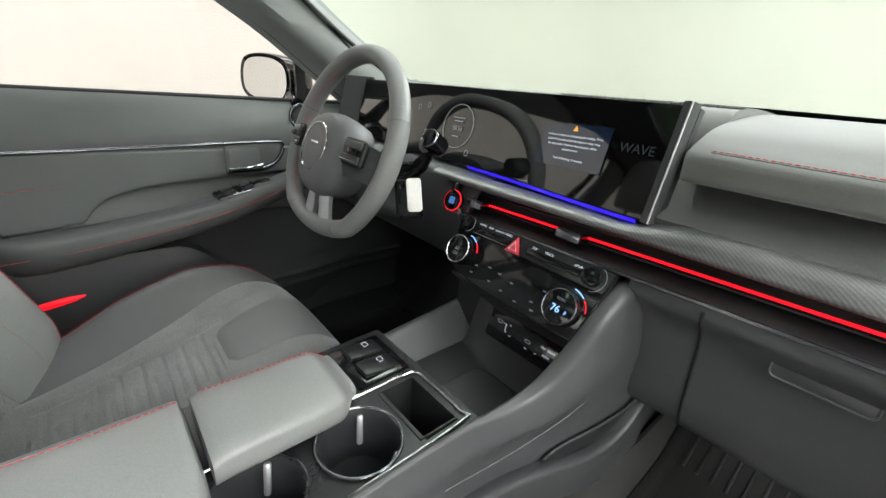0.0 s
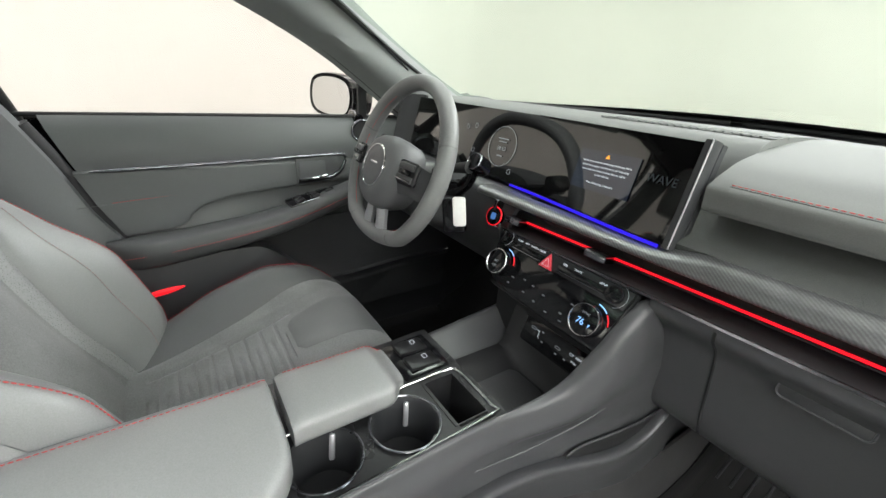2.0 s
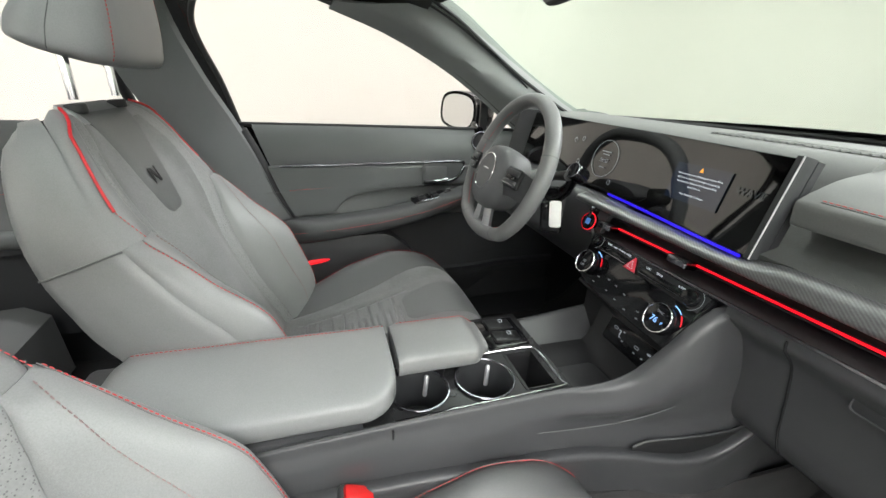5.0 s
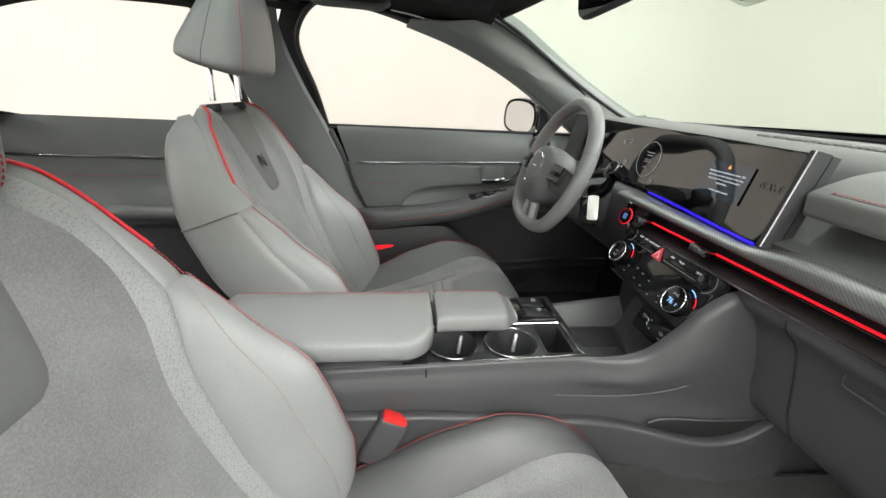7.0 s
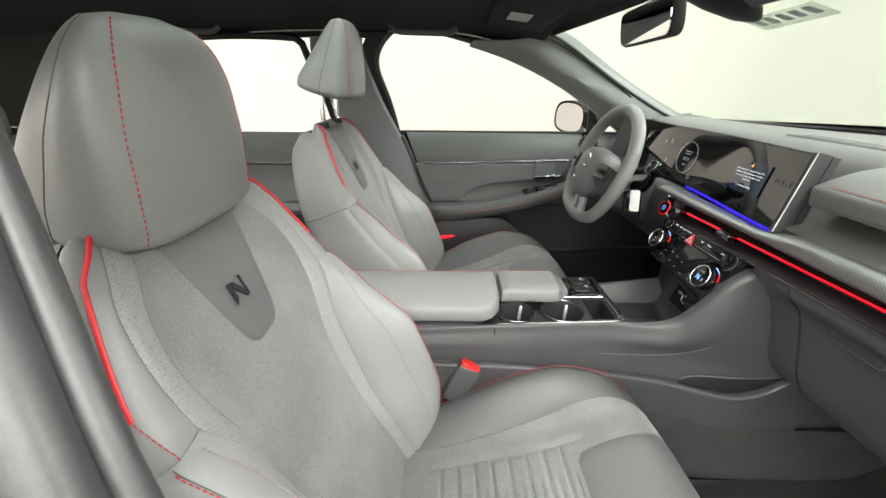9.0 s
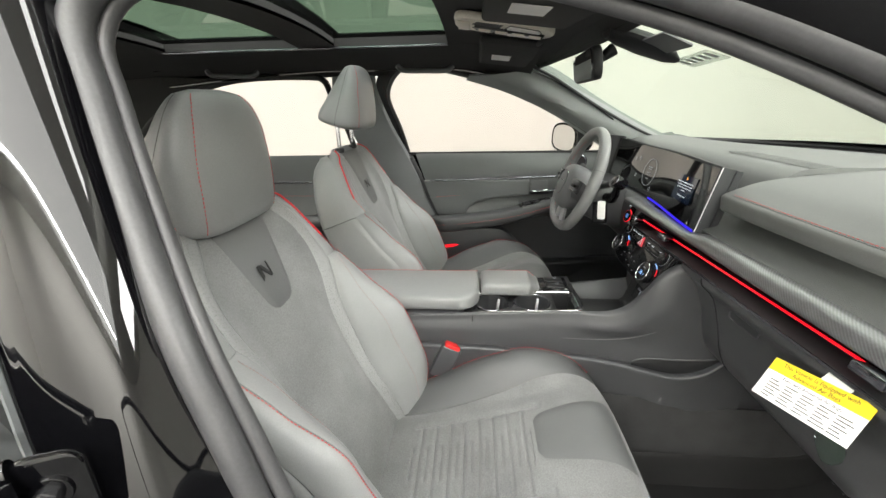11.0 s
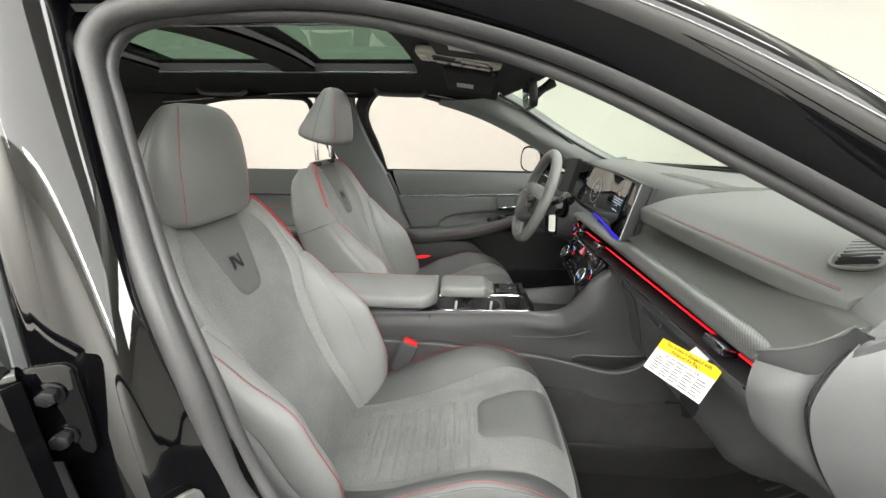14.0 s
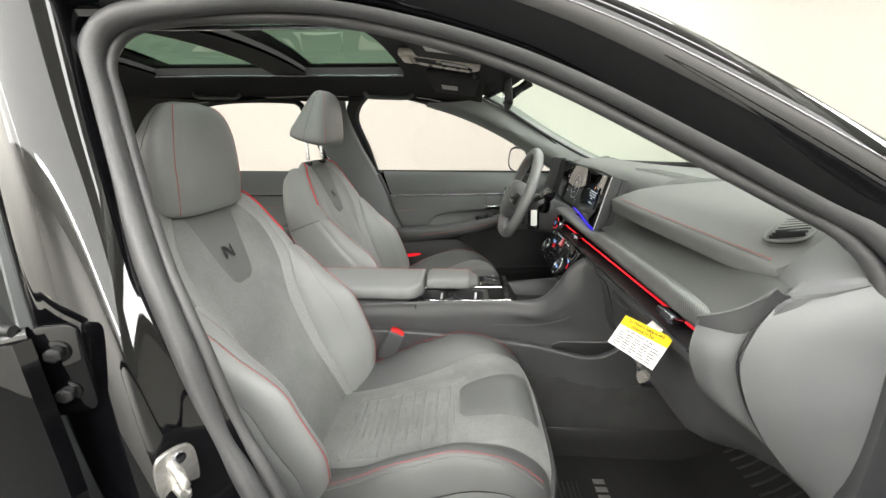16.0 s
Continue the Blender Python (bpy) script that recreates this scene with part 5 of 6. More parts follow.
Mi = on_screen(.032, .495)
part("message_box", plate([(-.055, -.029), (.055, -.029), (.055, .030), (-.055, .030)], Mi, .0004), UIBLUE, disp, "dim blue message box", smooth=False)
part("warning_icon", plate([(-.004, 0), (.004, 0), (0, .007)], Mi @ pose(0, .0205, .0006), .0003), UIORANGE, disp, smooth=False)
for k, t in enumerate(("Vehicle accessories are discharging the battery. If it is", "safe to do so, please start the engine to keep using", "the accessories. Power to these features will be", "turned off soon.")):
    words(t, .0042, Mi @ pose(0, .0135 - .0062 * k, .0006), UIWHITE, disp, "message_text", .0001)
words("Time Remaining: 5 minutes", .0046, Mi @ pose(0, -.0175, .0006), UIWHITE, disp, "message_text", .0001)
words("WAVE", .0155, on_screen(.123, .58) @ pose(0, 0, .0004), UIDIM, disp, "screen_word", .0001)
Mc = on_screen(-.217, .47)
part("clock_ring", ring(Mc @ pose(0, 0, .0006), .0385, .0006, 48, 1.0), UIGREY, disp)
words("58:53", .0115, Mc @ pose(0, -.004, .0006), UIGREY, disp, "screen_digits", .0001)
for k in range(2):
    part("text_bar", plate([(-.015 + .004 * k, -.001), (.015 - .004 * k, -.001), (.015 - .004 * k, .001), (-.015 + .004 * k, .001)], Mc @ pose(0, .015 - .006 * k, .0006), .0002), UIGREY, disp, smooth=False)
part("text_bar", plate([(-.008, -.001), (.008, -.001), (.008, .001), (-.008, .001)], Mc @ pose(0, -.018, .0006), .0002), UIGREY, disp, smooth=False)
for x, h in ((-.339, .66), (-.302, .31), (-.179, .14), (-.31, .70)):
    part("status_icon", tube([tuple(on_screen(x, h) @ Vector((a, b, .0006))) for a, b in rrect(.008, .009, .002, 2)], .0006, 4, True), UIGREY, disp)

# ---- steering wheel ----
HUB, TILT_W = Vector((-.333, .951, .900)), 20.5
W = Matrix.Translation(HUB) @ Matrix.Rotation(radians(90 - TILT_W + 0), 4, "X")
sw = thing("steering_wheel", tuple(HUB), "grey leather steering wheel with red stitching", "steering wheel")
a = np.linspace(0, 2 * math.pi, 72, endpoint=False)
rim = np.stack([.163 * np.cos(a), .163 * np.sin(a), np.zeros(72)], 1)
rim[:, 1] = .016 + np.where(rim[:, 1] < -.125, -.125 + (rim[:, 1] + .125) * .55, rim[:, 1])
T = lambda p: [tuple(W @ Vector(tuple(q))) for q in p]
axis = tuple(W.to_3x3() @ Vector((0, 0, 1)))
part("rim", tube(T(rim), .0152, 20, True, 1.15, up=axis), RIMSKIN, sw, "grey leather wheel rim")
inner = (rim - [0, .016, 0]) * .907 + [0, .016, 0]
for k0, k1 in ((33, 47), (60, 72), (0, 4), (24, 33)):
    part("stitching", stitch(T(inner[k0:k1] + [0, 0, .006])), THREAD, sw)
for k in (4, 32, 48, 60):
    q = rim[k]
    d = np.array([-q[1], q[0], 0]) / np.linalg.norm(q[:2])
    part("rim_joint", tube(T([q - d * .0012, q + d * .0012]), .0156, 20, flat=1.15, up=axis), LEATHER_D, sw)
rows = []
for f, z in ((.30, .046), (.62, .044), (.84, .038), (.95, .028), (1.0, .014), (.98, -.006), (.90, -.03)):
    o = cr([(0, .066), (.046, .058), (.070, .028), (.075, -.012), (.064, -.050), (.036, -.074), (0, -.080), (-.036, -.074), (-.064, -.050), (-.075, -.012), (-.070, .028), (-.046, .058)], 48, True)
    rows.append(T(np.column_stack([o * f, np.full(48, z)])))
part("airbag_cover", surf(np.array(rows), cv=True, caps=True), HUBSKIN, sw, "grey soft airbag cover")
part("emblem_ring", ring(W @ pose(0, 0, .0455), .041, .0012, 48), CHROME, sw)
part("emblem_disc", cyl(W @ pose(0, 0, .0405), .0405, .005, 48, bev=.001), HUBSKIN, sw)
part("emblem_bar", obox(W @ pose(0, .006, .0462), .027, .004, .0016, .0007), CHROME, sw)
for g in (-1, 1):
    P = patch([T([(g * .055, .028, .022), (g * .10, .03, .02), (g * .155, .022, .004)]), T([(g * .06, .0, .030), (g * .10, .002, .026), (g * .156, -.002, .008)]), T([(g * .058, -.034, .018), (g * .10, -.028, .014), (g * .152, -.034, .0)])], 9, 12, .02)
    part("spoke", P, PLASTIC_M, sw)
    pad = part("switch_pad", obox(W @ pose(g * .104, .010, .028, 0, g * 12, 0), .050, .042, .008, .006, 3), SATIN, sw, "satin black switch pad")
    for dy in (-.011, .011):
        part("rocker", obox(W @ pose(g * .104, .010 + dy, .034, 0, g * 12, 0), .042, .013, .005, .003, 3), PLASTIC_M, pad)
    part("toggle", obox(W @ pose(g * .112, .011, .038, 0, g * 12, 0), .022, .009, .006, .002), PIANO, pad)
    part("rocker_edge", obox(W @ pose(g * .104, -.0035, .036, 0, g * 12, 0), .040, .0016, .004, .0006), CHROME, pad)
    P = patch([T([(g * .006, -.066, .016), (g * .010, -.10, .008), (g * .014, -.136, .002)]), T([(g * .02, -.066, .018), (g * .028, -.10, .012), (g * .034, -.136, .004)]), T([(g * .036, -.062, .012), (g * .044, -.10, .006), (g * .052, -.134, .0)])], 7, 8, .01)
    part("lower_spoke", P, BRUSHED, sw, "brushed silver lower spoke")
colm = thing("steering_column", (-.33, 1.0, .87), "dark plastic steering column shroud with stalks", "steering column")
cc = [W @ Vector((0, -.006, z)) for z in (-.035, -.06, -.12, -.20)]
rows = []
for c, r in zip(cc, (.045, .062, .07, .06)):
    o = np.array(rrect(r * 2.1, r * 1.9, r * .7, 5))
    rows.append([tuple(Matrix.Translation(c - HUB) @ W @ Vector((x, y - .01, 0))) for x, y in o])
part("shroud", surf(np.array(rows), cv=True, caps=True), PLASTIC_M, colm)
# gear selector stalk and its hanging tag
part("selector_arm", tube(cr([(-.245, 1.03, .880), (-.215, 1.035, .888), (-.185, 1.033, .912), (-.165, 1.028, .938)], 12), [.017] * 4 + [.013] * 3 + [.011] * 5, 12), PIANO, colm, "gloss black gear selector stalk")
Mg = face_pose((-.160, 1.030, .943), (.1, -.86, .5))
part("selector_tip", cyl(Mg @ pose(0, 0, -.018), .0165, .034, 24, bev=.004), PIANO, colm)
part("selector_ring", ring(Mg @ pose(0, 0, .015), .0145, .0014, 28), DARKCHROME, colm)
part("wiper_stalk", tube([tuple(W @ Vector(q)) for q in ((.06, .03, -.055), (.13, .05, -.05), (.17, .058, -.045))], [.008, .009, .011], 10), BLACK, colm)
part("turn_stalk", tube([tuple(W @ Vector(q)) for q in ((-.06, .03, -.055), (-.13, .05, -.05), (-.17, .058, -.045))], [.008, .009, .011], 10), BLACK, colm)
fob = thing("key_fob", (-.150, .985, .865), "black key fob with a white tag", "key")
Mk = face_pose((-.150, .985, .862), (.65, -.72, .1), (-.1, -.1, 1))
part("fob_body", obox(Mk @ pose(-.008, -.004, -.008), .042, .062, .016, .006, 3), PIANO, fob)
part("white_tag", plate(rrect(.023, .052, .005), Mk @ pose(.004, .004, .002), .004, .001), WHITEP, fob, "white plastic tag")

# dark cowl between the pad and the foot of the windscreen
P = []
for x in np.linspace(-.66, .66, 25):
    far = 1.74 - .55 * (x / .72) ** 2
    P.append([(x, far - .03, 1.008), (x, far + .01, 1.0165), (x, far + .05, 1.0175), (x, far + .14, 1.006)])
part("cowl", surf(np.array(P), thick=.004), BLACK, dash)

# driver's lower dash
xs = np.linspace(-.72, -.10, 16)
P = []
for x in xs:
    k = smooth(-.20, -.10, x)
    P.append(ck([(x, 1.15, .895), (x, 1.10 - .0 * k, .889), (x, 1.085 - .02 * k, .86), (x, 1.085 - .02 * k, .80), (x, 1.11, .74), (x, 1.16, .70), (x, 1.30, .69)], 16))
part("lower_dash", surf(np.array(P), thick=.008), PLASTIC_M, dash, "dark plastic lower dash")
btn = thing("start_button", (-.150, 1.075, .852), "round engine start button with a red ring", "button")
Mb = face_pose((-.132, 1.058, .853), (.12, -1, .35))
part("button_ring", ring(Mb @ pose(0, 0, .004), .0165, .0013, 32), GLOWRED, btn, "glowing red ring")
part("button_face", cyl(Mb @ pose(0, 0, -.006), .0165, .012, 32, bev=.002), PIANO, btn)
part("button_icon", plate(rrect(.011, .012, .002), Mb @ pose(0, 0, .0062), .0004), glow("button_blue", (.08, .2, .5), .5), btn)

# ---- climate panel ----
clim = thing("climate_panel", (.035, 1.02, .79), "gloss black climate control panel with dials", "control panel")
Mp = face_pose((.030, 1.028, .796), (0, -1, .52))
outl = np.array([(-.131, .050), (.131, .050), (.124, .006), (.113, -.046), (.02, -.045), (-.06, -.041), (-.10, -.034), (-.118, -.024), (-.125, -.008)])[::-1]
part("fascia", plate(outl.tolist(), Mp @ pose(0, 0, -.014), .014, .003), PIANO, clim, "gloss black fascia")
part("upper_strip", plate([(-.125, .028), (.124, .022), (.128, .049), (-.128, .049)], Mp @ pose(0, 0, .0), .003, .001), SATIN, clim, "satin black button strip")


def dial(u, v, r, big):
    M = Mp @ pose(u, v, 0)
    d = part("dial", cyl(M, r, .016 if big else .012, 32, r * .94, .0015), PIANO, clim, "round dial with a chrome rim" if big else "small black knob")
    if big:
        part("dial_rim", ring(M @ pose(0, 0, .016), r * .93, .0009, 36), CHROME, d)
        for a0, a1, mt in ((50, 85, UICYAN), (12, 45, GLOWRED)):
            part("light_arc", tube([tuple(M @ Vector((r * 1.16 * math.cos(radians(t)), r * 1.16 * math.sin(radians(t)), .001))) for t in np.linspace(a0, a1, 8)], .0008, 5), mt, d)
    else:
        part("light_arc", tube([tuple(M @ Vector((r * 1.35 * math.cos(radians(t)), r * 1.35 * math.sin(radians(t)), .003))) for t in np.linspace(-80, 60, 12)], .0004, 5), UIGREY, d)
    return d, M


dl, Ml = dial(-.097, -.003, .0225, True)
dr, Mr = dial(.089, -.012, .0235, True)
dial(-.110, .040, .010, False)
dial(.106, .036, .0125, False)
words("76", .0125, Mr @ pose(-.003, -.004, .0165), UICYAN, dr, "digits", .0001)
words("F", .007, Mr @ pose(.011, -.005, .0165), UICYAN, dr, "digits", .0001)
words("SYNC", .005, Mr @ pose(0, .009, .0165), UIGREY, dr, "digits", .0001)
words("AC", .006, Ml @ pose(0, .0, .0165), UIGREY, dl, "digits", .0001)
words("OFF", .006, Ml @ pose(0, -.008, .0165), UIGREY, dl, "digits", .0001)
part("hazard_button", plate([(-.013, -.010), (.013, -.010), (0, .0135)], Mp @ pose(-.012, .034, .003), .004, .001), mat("red_button", (.55, .03, .05), .35), clim, "red hazard warning button")
part("hazard_mark", tube([tuple(Mp @ Vector((-.012 + x, .034 + y, .0074))) for x, y in ((-.0065, -.006), (.0065, -.006), (0, .006))], .0006, 4, True), UIWHITE, clim)
for u, t in ((-.080, "HOME"), (-.064, "MAP"), (-.047, "SEARCH"), (-.030, "MEDIA"), (.018, "SEEK"), (.041, "TRACK"), (.084, "SETUP")):
    words(t, .0042, Mp @ pose(u, .045 if u < 0 else .042, .0034), UIWHITE, clim, "key_label", .0001)
for u0, u1 in ((-.088, -.024), (.008, .090)):
    part("key_bar", obox(Mp @ pose((u0 + u1) / 2, .035, .004), u1 - u0, .009, .004, .0015), PIANO, clim, "long rocker key")
    part("key_edge", obox(Mp @ pose((u0 + u1) / 2, .0298, .0055), u1 - u0, .0012, .002), DARKCHROME, clim)
for u, v in ((-.062, -.014), (-.038, -.008), (-.018, -.010), (-.03, -.026), (-.005, -.030), (.006, -.014), (.022, -.034), (.045, -.024), (.056, -.004), (.050, -.034), (-.066, -.026)):
    part("touch_icon", plate(rrect(.0055, .0022, .0008, 2), Mp @ pose(u, v, .0004), .0003), UIICON, clim, smooth=False)

part("underside", surf(np.array([[(x, y, z) for y, z in ((1.012, .758), (1.03, .742), (1.055, .726), (1.072, .705))] for x in np.linspace(-.075, .14, 8)]), thick=.004), BLACK, clim)

# ---- centre console ----
con = thing("centre_console", (.02, .85, .3), "grey plastic centre console with padded armrest", "console")
EDGE = [(.109, .30, .655), (.109, .45, .665), (.109, .58, .672), (.110, .75, .679), (.114, .86, .685), (.119, .91, .687), (.124, .950, .694), (.130, .978, .710), (.138, .998, .738), (.146, 1.016, .770), (.151, 1.030, .796), (.157, 1.052, .820), (.162, 1.076, .831), (.168, 1.13, .834), (.172, 1.30, .834), (.172, 1.50, .834)]
flare = lambda y: .114 + .056 * smooth(.88, 1.20, y)
rows = []
for x, y, z in ck(EDGE, 90):
    w = .008 + .012 * smooth(.86, 1.0, y) - .006 * smooth(1.04, 1.12, y)
    b = flare(y)
    top = z - w * .85
    rows.append(ck([(x - .006, y + .004, z - .03), (x - .002, y + .001, z - .004), (x + .002, y, z), (x + w * .35, y - .002, z - w * .10), (x + w * .75, y - .004, z - w * .40), (max(x + w, b - .004), y - .004, top - .008), (max(x + w, b) + .005, y - .003, top * .5 + .31), (b + .011, y, .625), (b + .008, y, .58), (b + .002, y, .53), (b, y, .44)], 34))
part("side_wall", surf(np.array(rows), thick=.006), PLASTIC_M, con, "grey plastic console flank")
part("flank_seam", tube([(flare(.62) + .004, .622, z) for z in np.linspace(.44, .668, 8)], .0015, 5), BLACK, con)
part("flank_crease", tube(cr([(.112, .60, .625), (.112, .75, .612), (.143, .95, .625), (.168, 1.05, .668), (.186, 1.135, .742)], 30) + [.0000, 0, 0], .0007, 5), PLASTIC_L, con)
# map pocket in the flank: a proud lower panel whose rim dips, before a black sheet
LIP = [(.30, .60), (.62, .592), (.75, .580), (.87, .570), (1.0, .558), (1.05, .552), (1.10, .551), (1.145, .568), (1.18, .598), (1.21, .622), (1.245, .643)]
lipc = cr(LIP, 60)
rows = []
for y, z in lipc:
    b = flare(y) + .010
    e = smooth(1.25, 1.19, y)
    rows.append(ck([(b - .012, y, z - .004), (b + .002 + .004 * e, y, z + .001), (b + .010 + .004 * e, y, z), (b + .014 + .003 * e, y, z - .006), (b + .013, y, z - .03), (b + .009, y, .50), (b + .004, y, .455)], 20))
part("lower_panel", surf(np.array(rows), thick=.004), PLASTIC_M, con, "grey plastic lower panel with a dipped pocket rim")
up = cr([(1.005, .568), (1.03, .582), (1.10, .592), (1.17, .604), (1.205, .618)], 20)
dn = cr([(1.005, .556), (1.05, .551), (1.10, .550), (1.145, .567), (1.205, .618)], 20)
# no real hollow: a black sheet over the wall paints the shade inside it
P = np.array([[(flare(a[0]) + .0145 - .002 * abs(2 * k - 1), a[0] + (c[0] - a[0]) * k, a[1] + (c[1] - a[1]) * k) for k in np.linspace(0, 1, 6)] for a, c in zip(up, dn)])
part("pocket", surf(P), BLACK, con, "black sheet standing for the shaded pocket hollow")
part("pocket_edge", tube([(flare(y) + .0145, y, z) for y, z in up], .0018, 6), PLASTIC_M, con)
part("lower_joint", tube([(.187, 1.252, .632), (.189, 1.23, .56), (.187, 1.207, .490)], .0011, 5), PLASTIC_L, con)
part("tunnel_carpet", patch([[(.108, .30, .46), (.112, .7, .46), (.15, 1.0, .47), (.185, 1.2, .47), (.19, 1.55, .47)], [(.125, .30, .36), (.128, .7, .36), (.165, 1.0, .36), (.195, 1.2, .36), (.20, 1.55, .36)], [(.14, .30, .25), (.15, .7, .25), (.18, 1.0, .25), (.205, 1.2, .25), (.21, 1.55, .25)]], 8, 24, .006), CARPET, con, "grey carpet on the tunnel side")
# driver's side flank
rows = []
for y in np.linspace(.30, 1.40, 24):
    z = np.interp(y, [.3, .60, .83, 1.13, 1.4], [.650, .655, .647, .682, .70])
    rows.append(ck([(-.03, y, z - .055), (-.075, y, z - .03), (-.100, y, z - .004), (-.110, y, z), (-.120, y, z - .010), (-.124, y, z - .06), (-.125, y, .50), (-.14, y, .25)], 18))
part("side_wall", surf(np.array(rows), thick=.006), PLASTIC_M, con, "grey plastic console flank")
# deck round the cup holders: gloss plate with holes
CUPS = [(.054, .672, .0425), (.058, .774, .0435)]
deck_z = lambda y: .668 + .012 * (y - .6) / .28
bm = bmesh.new()
gx, gy = np.linspace(-.10, .112, 61), np.linspace(.585, .895, 91)
V = {}


def hole(x, y):
    if any((x - cx) ** 2 + (y - cy) ** 2 < r * r for cx, cy, r in CUPS):
        return True
    return .014 < x < .100 and .828 < y < .876


for i, x in enumerate(gx):
    for j, y in enumerate(gy):
        V[i, j] = bm.verts.new((x, y, deck_z(y)))
for i in range(60):
    for j in range(90):
        if not hole((gx[i] + gx[i + 1]) / 2, (gy[j] + gy[j + 1]) / 2):
            bm.faces.new((V[i, j], V[i + 1, j], V[i + 1, j + 1], V[i, j + 1]))
bmesh.ops.delete(bm, geom=[v for v in bm.verts if not v.link_faces], context="VERTS")
part("deck", bm, SATIN, con, "satin black console deck")
for cx, cy, r in CUPS:
    z = deck_z(cy)
    a = np.linspace(0, 2 * math.pi, 40, endpoint=False)
    rows = [np.stack([cx + r * f * np.cos(a), cy + r * f * np.sin(a), np.full(40, z + dz)], 1) for f, dz in ((1.06, .001), (1.03, .002), (1.0, 0), (.98, -.01), (.94, -.07), (.5, -.072), (.02, -.072))]
    cup = part("cup_holder", surf(np.array(rows), cv=True), PLASTIC, con, "deep dark cup holder")
    part("cup_rim", ring(pose(cx, cy, z + .0015), r * 1.045, .0016, 44), DARKCHROME, cup)
    for t in (150, 40, 270):
        e = Vector((cx + r * .86 * math.cos(radians(t)), cy + r * .86 * math.sin(radians(t)), z - .024))
        part("clip", obox(Matrix.Translation(e) @ Matrix.Rotation(radians(t), 4, "Z") @ pose(0, 0, 0, 0, 16, 0), .007, .0075, .036, .003), BRUSHED if t != 270 else PLASTIC, cup, "bright sprung clip")
bm = box(.014, .096, .826, .876, .60, .602)
for x0, x1, y0, y1 in ((.012, .014, .824, .878), (.096, .098, .824, .878), (.012, .098, .824, .826), (.012, .098, .876, .878)):
    box(x0, x1, y0, y1, .60, .679, bm=bm)
part("coin_tray", bm, BLACK, con, "deep black tray", smooth=False)
bez = [(.008, .60), (.0, .66), (.003, .80), (.007, .872), (.016, .884), (.096, .884), (.107, .872), (.107, .70), (.107, .625)]
part("bright_bezel", tube([(x, y, deck_z(y) + .002) for x, y in cr(bez, 50)], .0018, 6), CHROME, con, "bright chrome trim line")
part("brake_panel", obox(pose(-.046, .846, deck_z(.846) + .001, 2), .085, .075, .005, .003), PIANO, con, "gloss black switch panel")
for dx in (-.019, .019):
    k = part("switch", obox(pose(-.046 + dx, .848, deck_z(.848) + .005, -5), .030, .050, .006, .002), SATIN, con)
    part("switch_edge", obox(pose(-.046 + dx, .825, deck_z(.825) + .007), .026, .003, .005, .001), CHROME, k)
    part("switch_mark", tube([(-.046 + dx + a, .852 + b, deck_z(.85) + .0128 + .0014 * b / .01) for a, b in rrect(.009, .006, .0015, 2)], .0005, 4, True), UIWHITE, k)
# armrest: two padded lids
for y0, y1, x0, x1, zt in ((.25, .640, -.074, .108, .716), (.646, .800, -.072, .034, .716)):
    rows = []
    for s in np.concatenate([np.linspace(0, .78, 12), np.linspace(.80, 1, 18)]):
        y = y0 + (y1 - y0) * s
        e = 1 - (1 - (smooth(0, .08, s) if y1 < .7 else smooth(-.02, .012, s)) * smooth(1.0, .80 if y1 > .7 else .985, s)) * .5
        z0 = .668 if y1 < .7 else .676
        h = (zt - z0) * e
        xr = x1 - (.074 * (1 - math.sqrt(max(0, 1 - max(0, (s - .86) / .14) ** 2))) if y1 < .7 else .03 * smooth(.72, 1, s) ** 2)
        w = (xr - x0) / 2
        c = (xr + x0) / 2
        a = np.linspace(0, 2 * math.pi, 28, endpoint=False)
        rows.append(np.stack([c + np.sign(np.cos(a)) * np.abs(np.cos(a)) ** .45 * w, np.full(28, y), z0 + h / 2 + np.sign(np.sin(a)) * np.abs(np.sin(a)) ** .5 * h / 2], 1))
    l = part("armrest_lid", surf(np.array(rows), cv=True, caps=True), LEATHER, con, "padded grey leather armrest lid")
    part("stitching", stitch(np.array(rows)[1:-1, 10] + [0, 0, .0008]), THREAD, l)
part("rear_box", box(-.105, .105, .20, .62, .30, .668, .01), PLASTIC_M, con)
part("inner_box", box(-.10, .085, .60, .90, .40, .59, .004), BLACK, con)
# phone tray and socket panel
tray = surf(np.array([[(x, y, .612 + .05 * smooth(.93, .89, y) + .02 * smooth(.01, -.04, x) + .09 * smooth(1.035, 1.075, y)) for x in np.linspace(-.055, .108, 16)] for y in np.linspace(.885, 1.085, 20)]), thick=.006)
part("phone_tray", tray, BLACK, con, "black phone charging tray")
part("tray_mat", plate(rrect(.085, .10, .02), pose(.035, .975, .613), .003, .001), RUBBER, con, "ribbed rubber tray mat")
Ms = face_pose((.042, 1.064, .680), (0, -1, .32))
sock = part("socket_panel", plate(rrect(.185, .048, .006), Ms, .006, .002), PIANO, con, "black socket panel")
for u, v in ((-.044, .008), (.012, .002)):
    part("usb_socket", tube([tuple(Ms @ Vector((u + x, v + y, .0065))) for x, y in rrect(.010, .004, .0019, 3)], .0005, 5, True), UIGREY, sock)
for u, v in ((-.024, .010), (-.02, -.006), (.012, -.009), (.03, -.008)):
    part("symbol", plate(rrect(.0045, .0022, .0008, 2), Ms @ pose(u, v, .0062), .0003), UIGREY, sock, smooth=False)
part("symbol", tube([tuple(Ms @ Vector(q)) for q in ((-.036, .008, .0065), (-.031, .008, .0065), (-.031, -.002, .0065), (-.028, -.004, .0065))], .0005, 4), UIWHITE, sock)
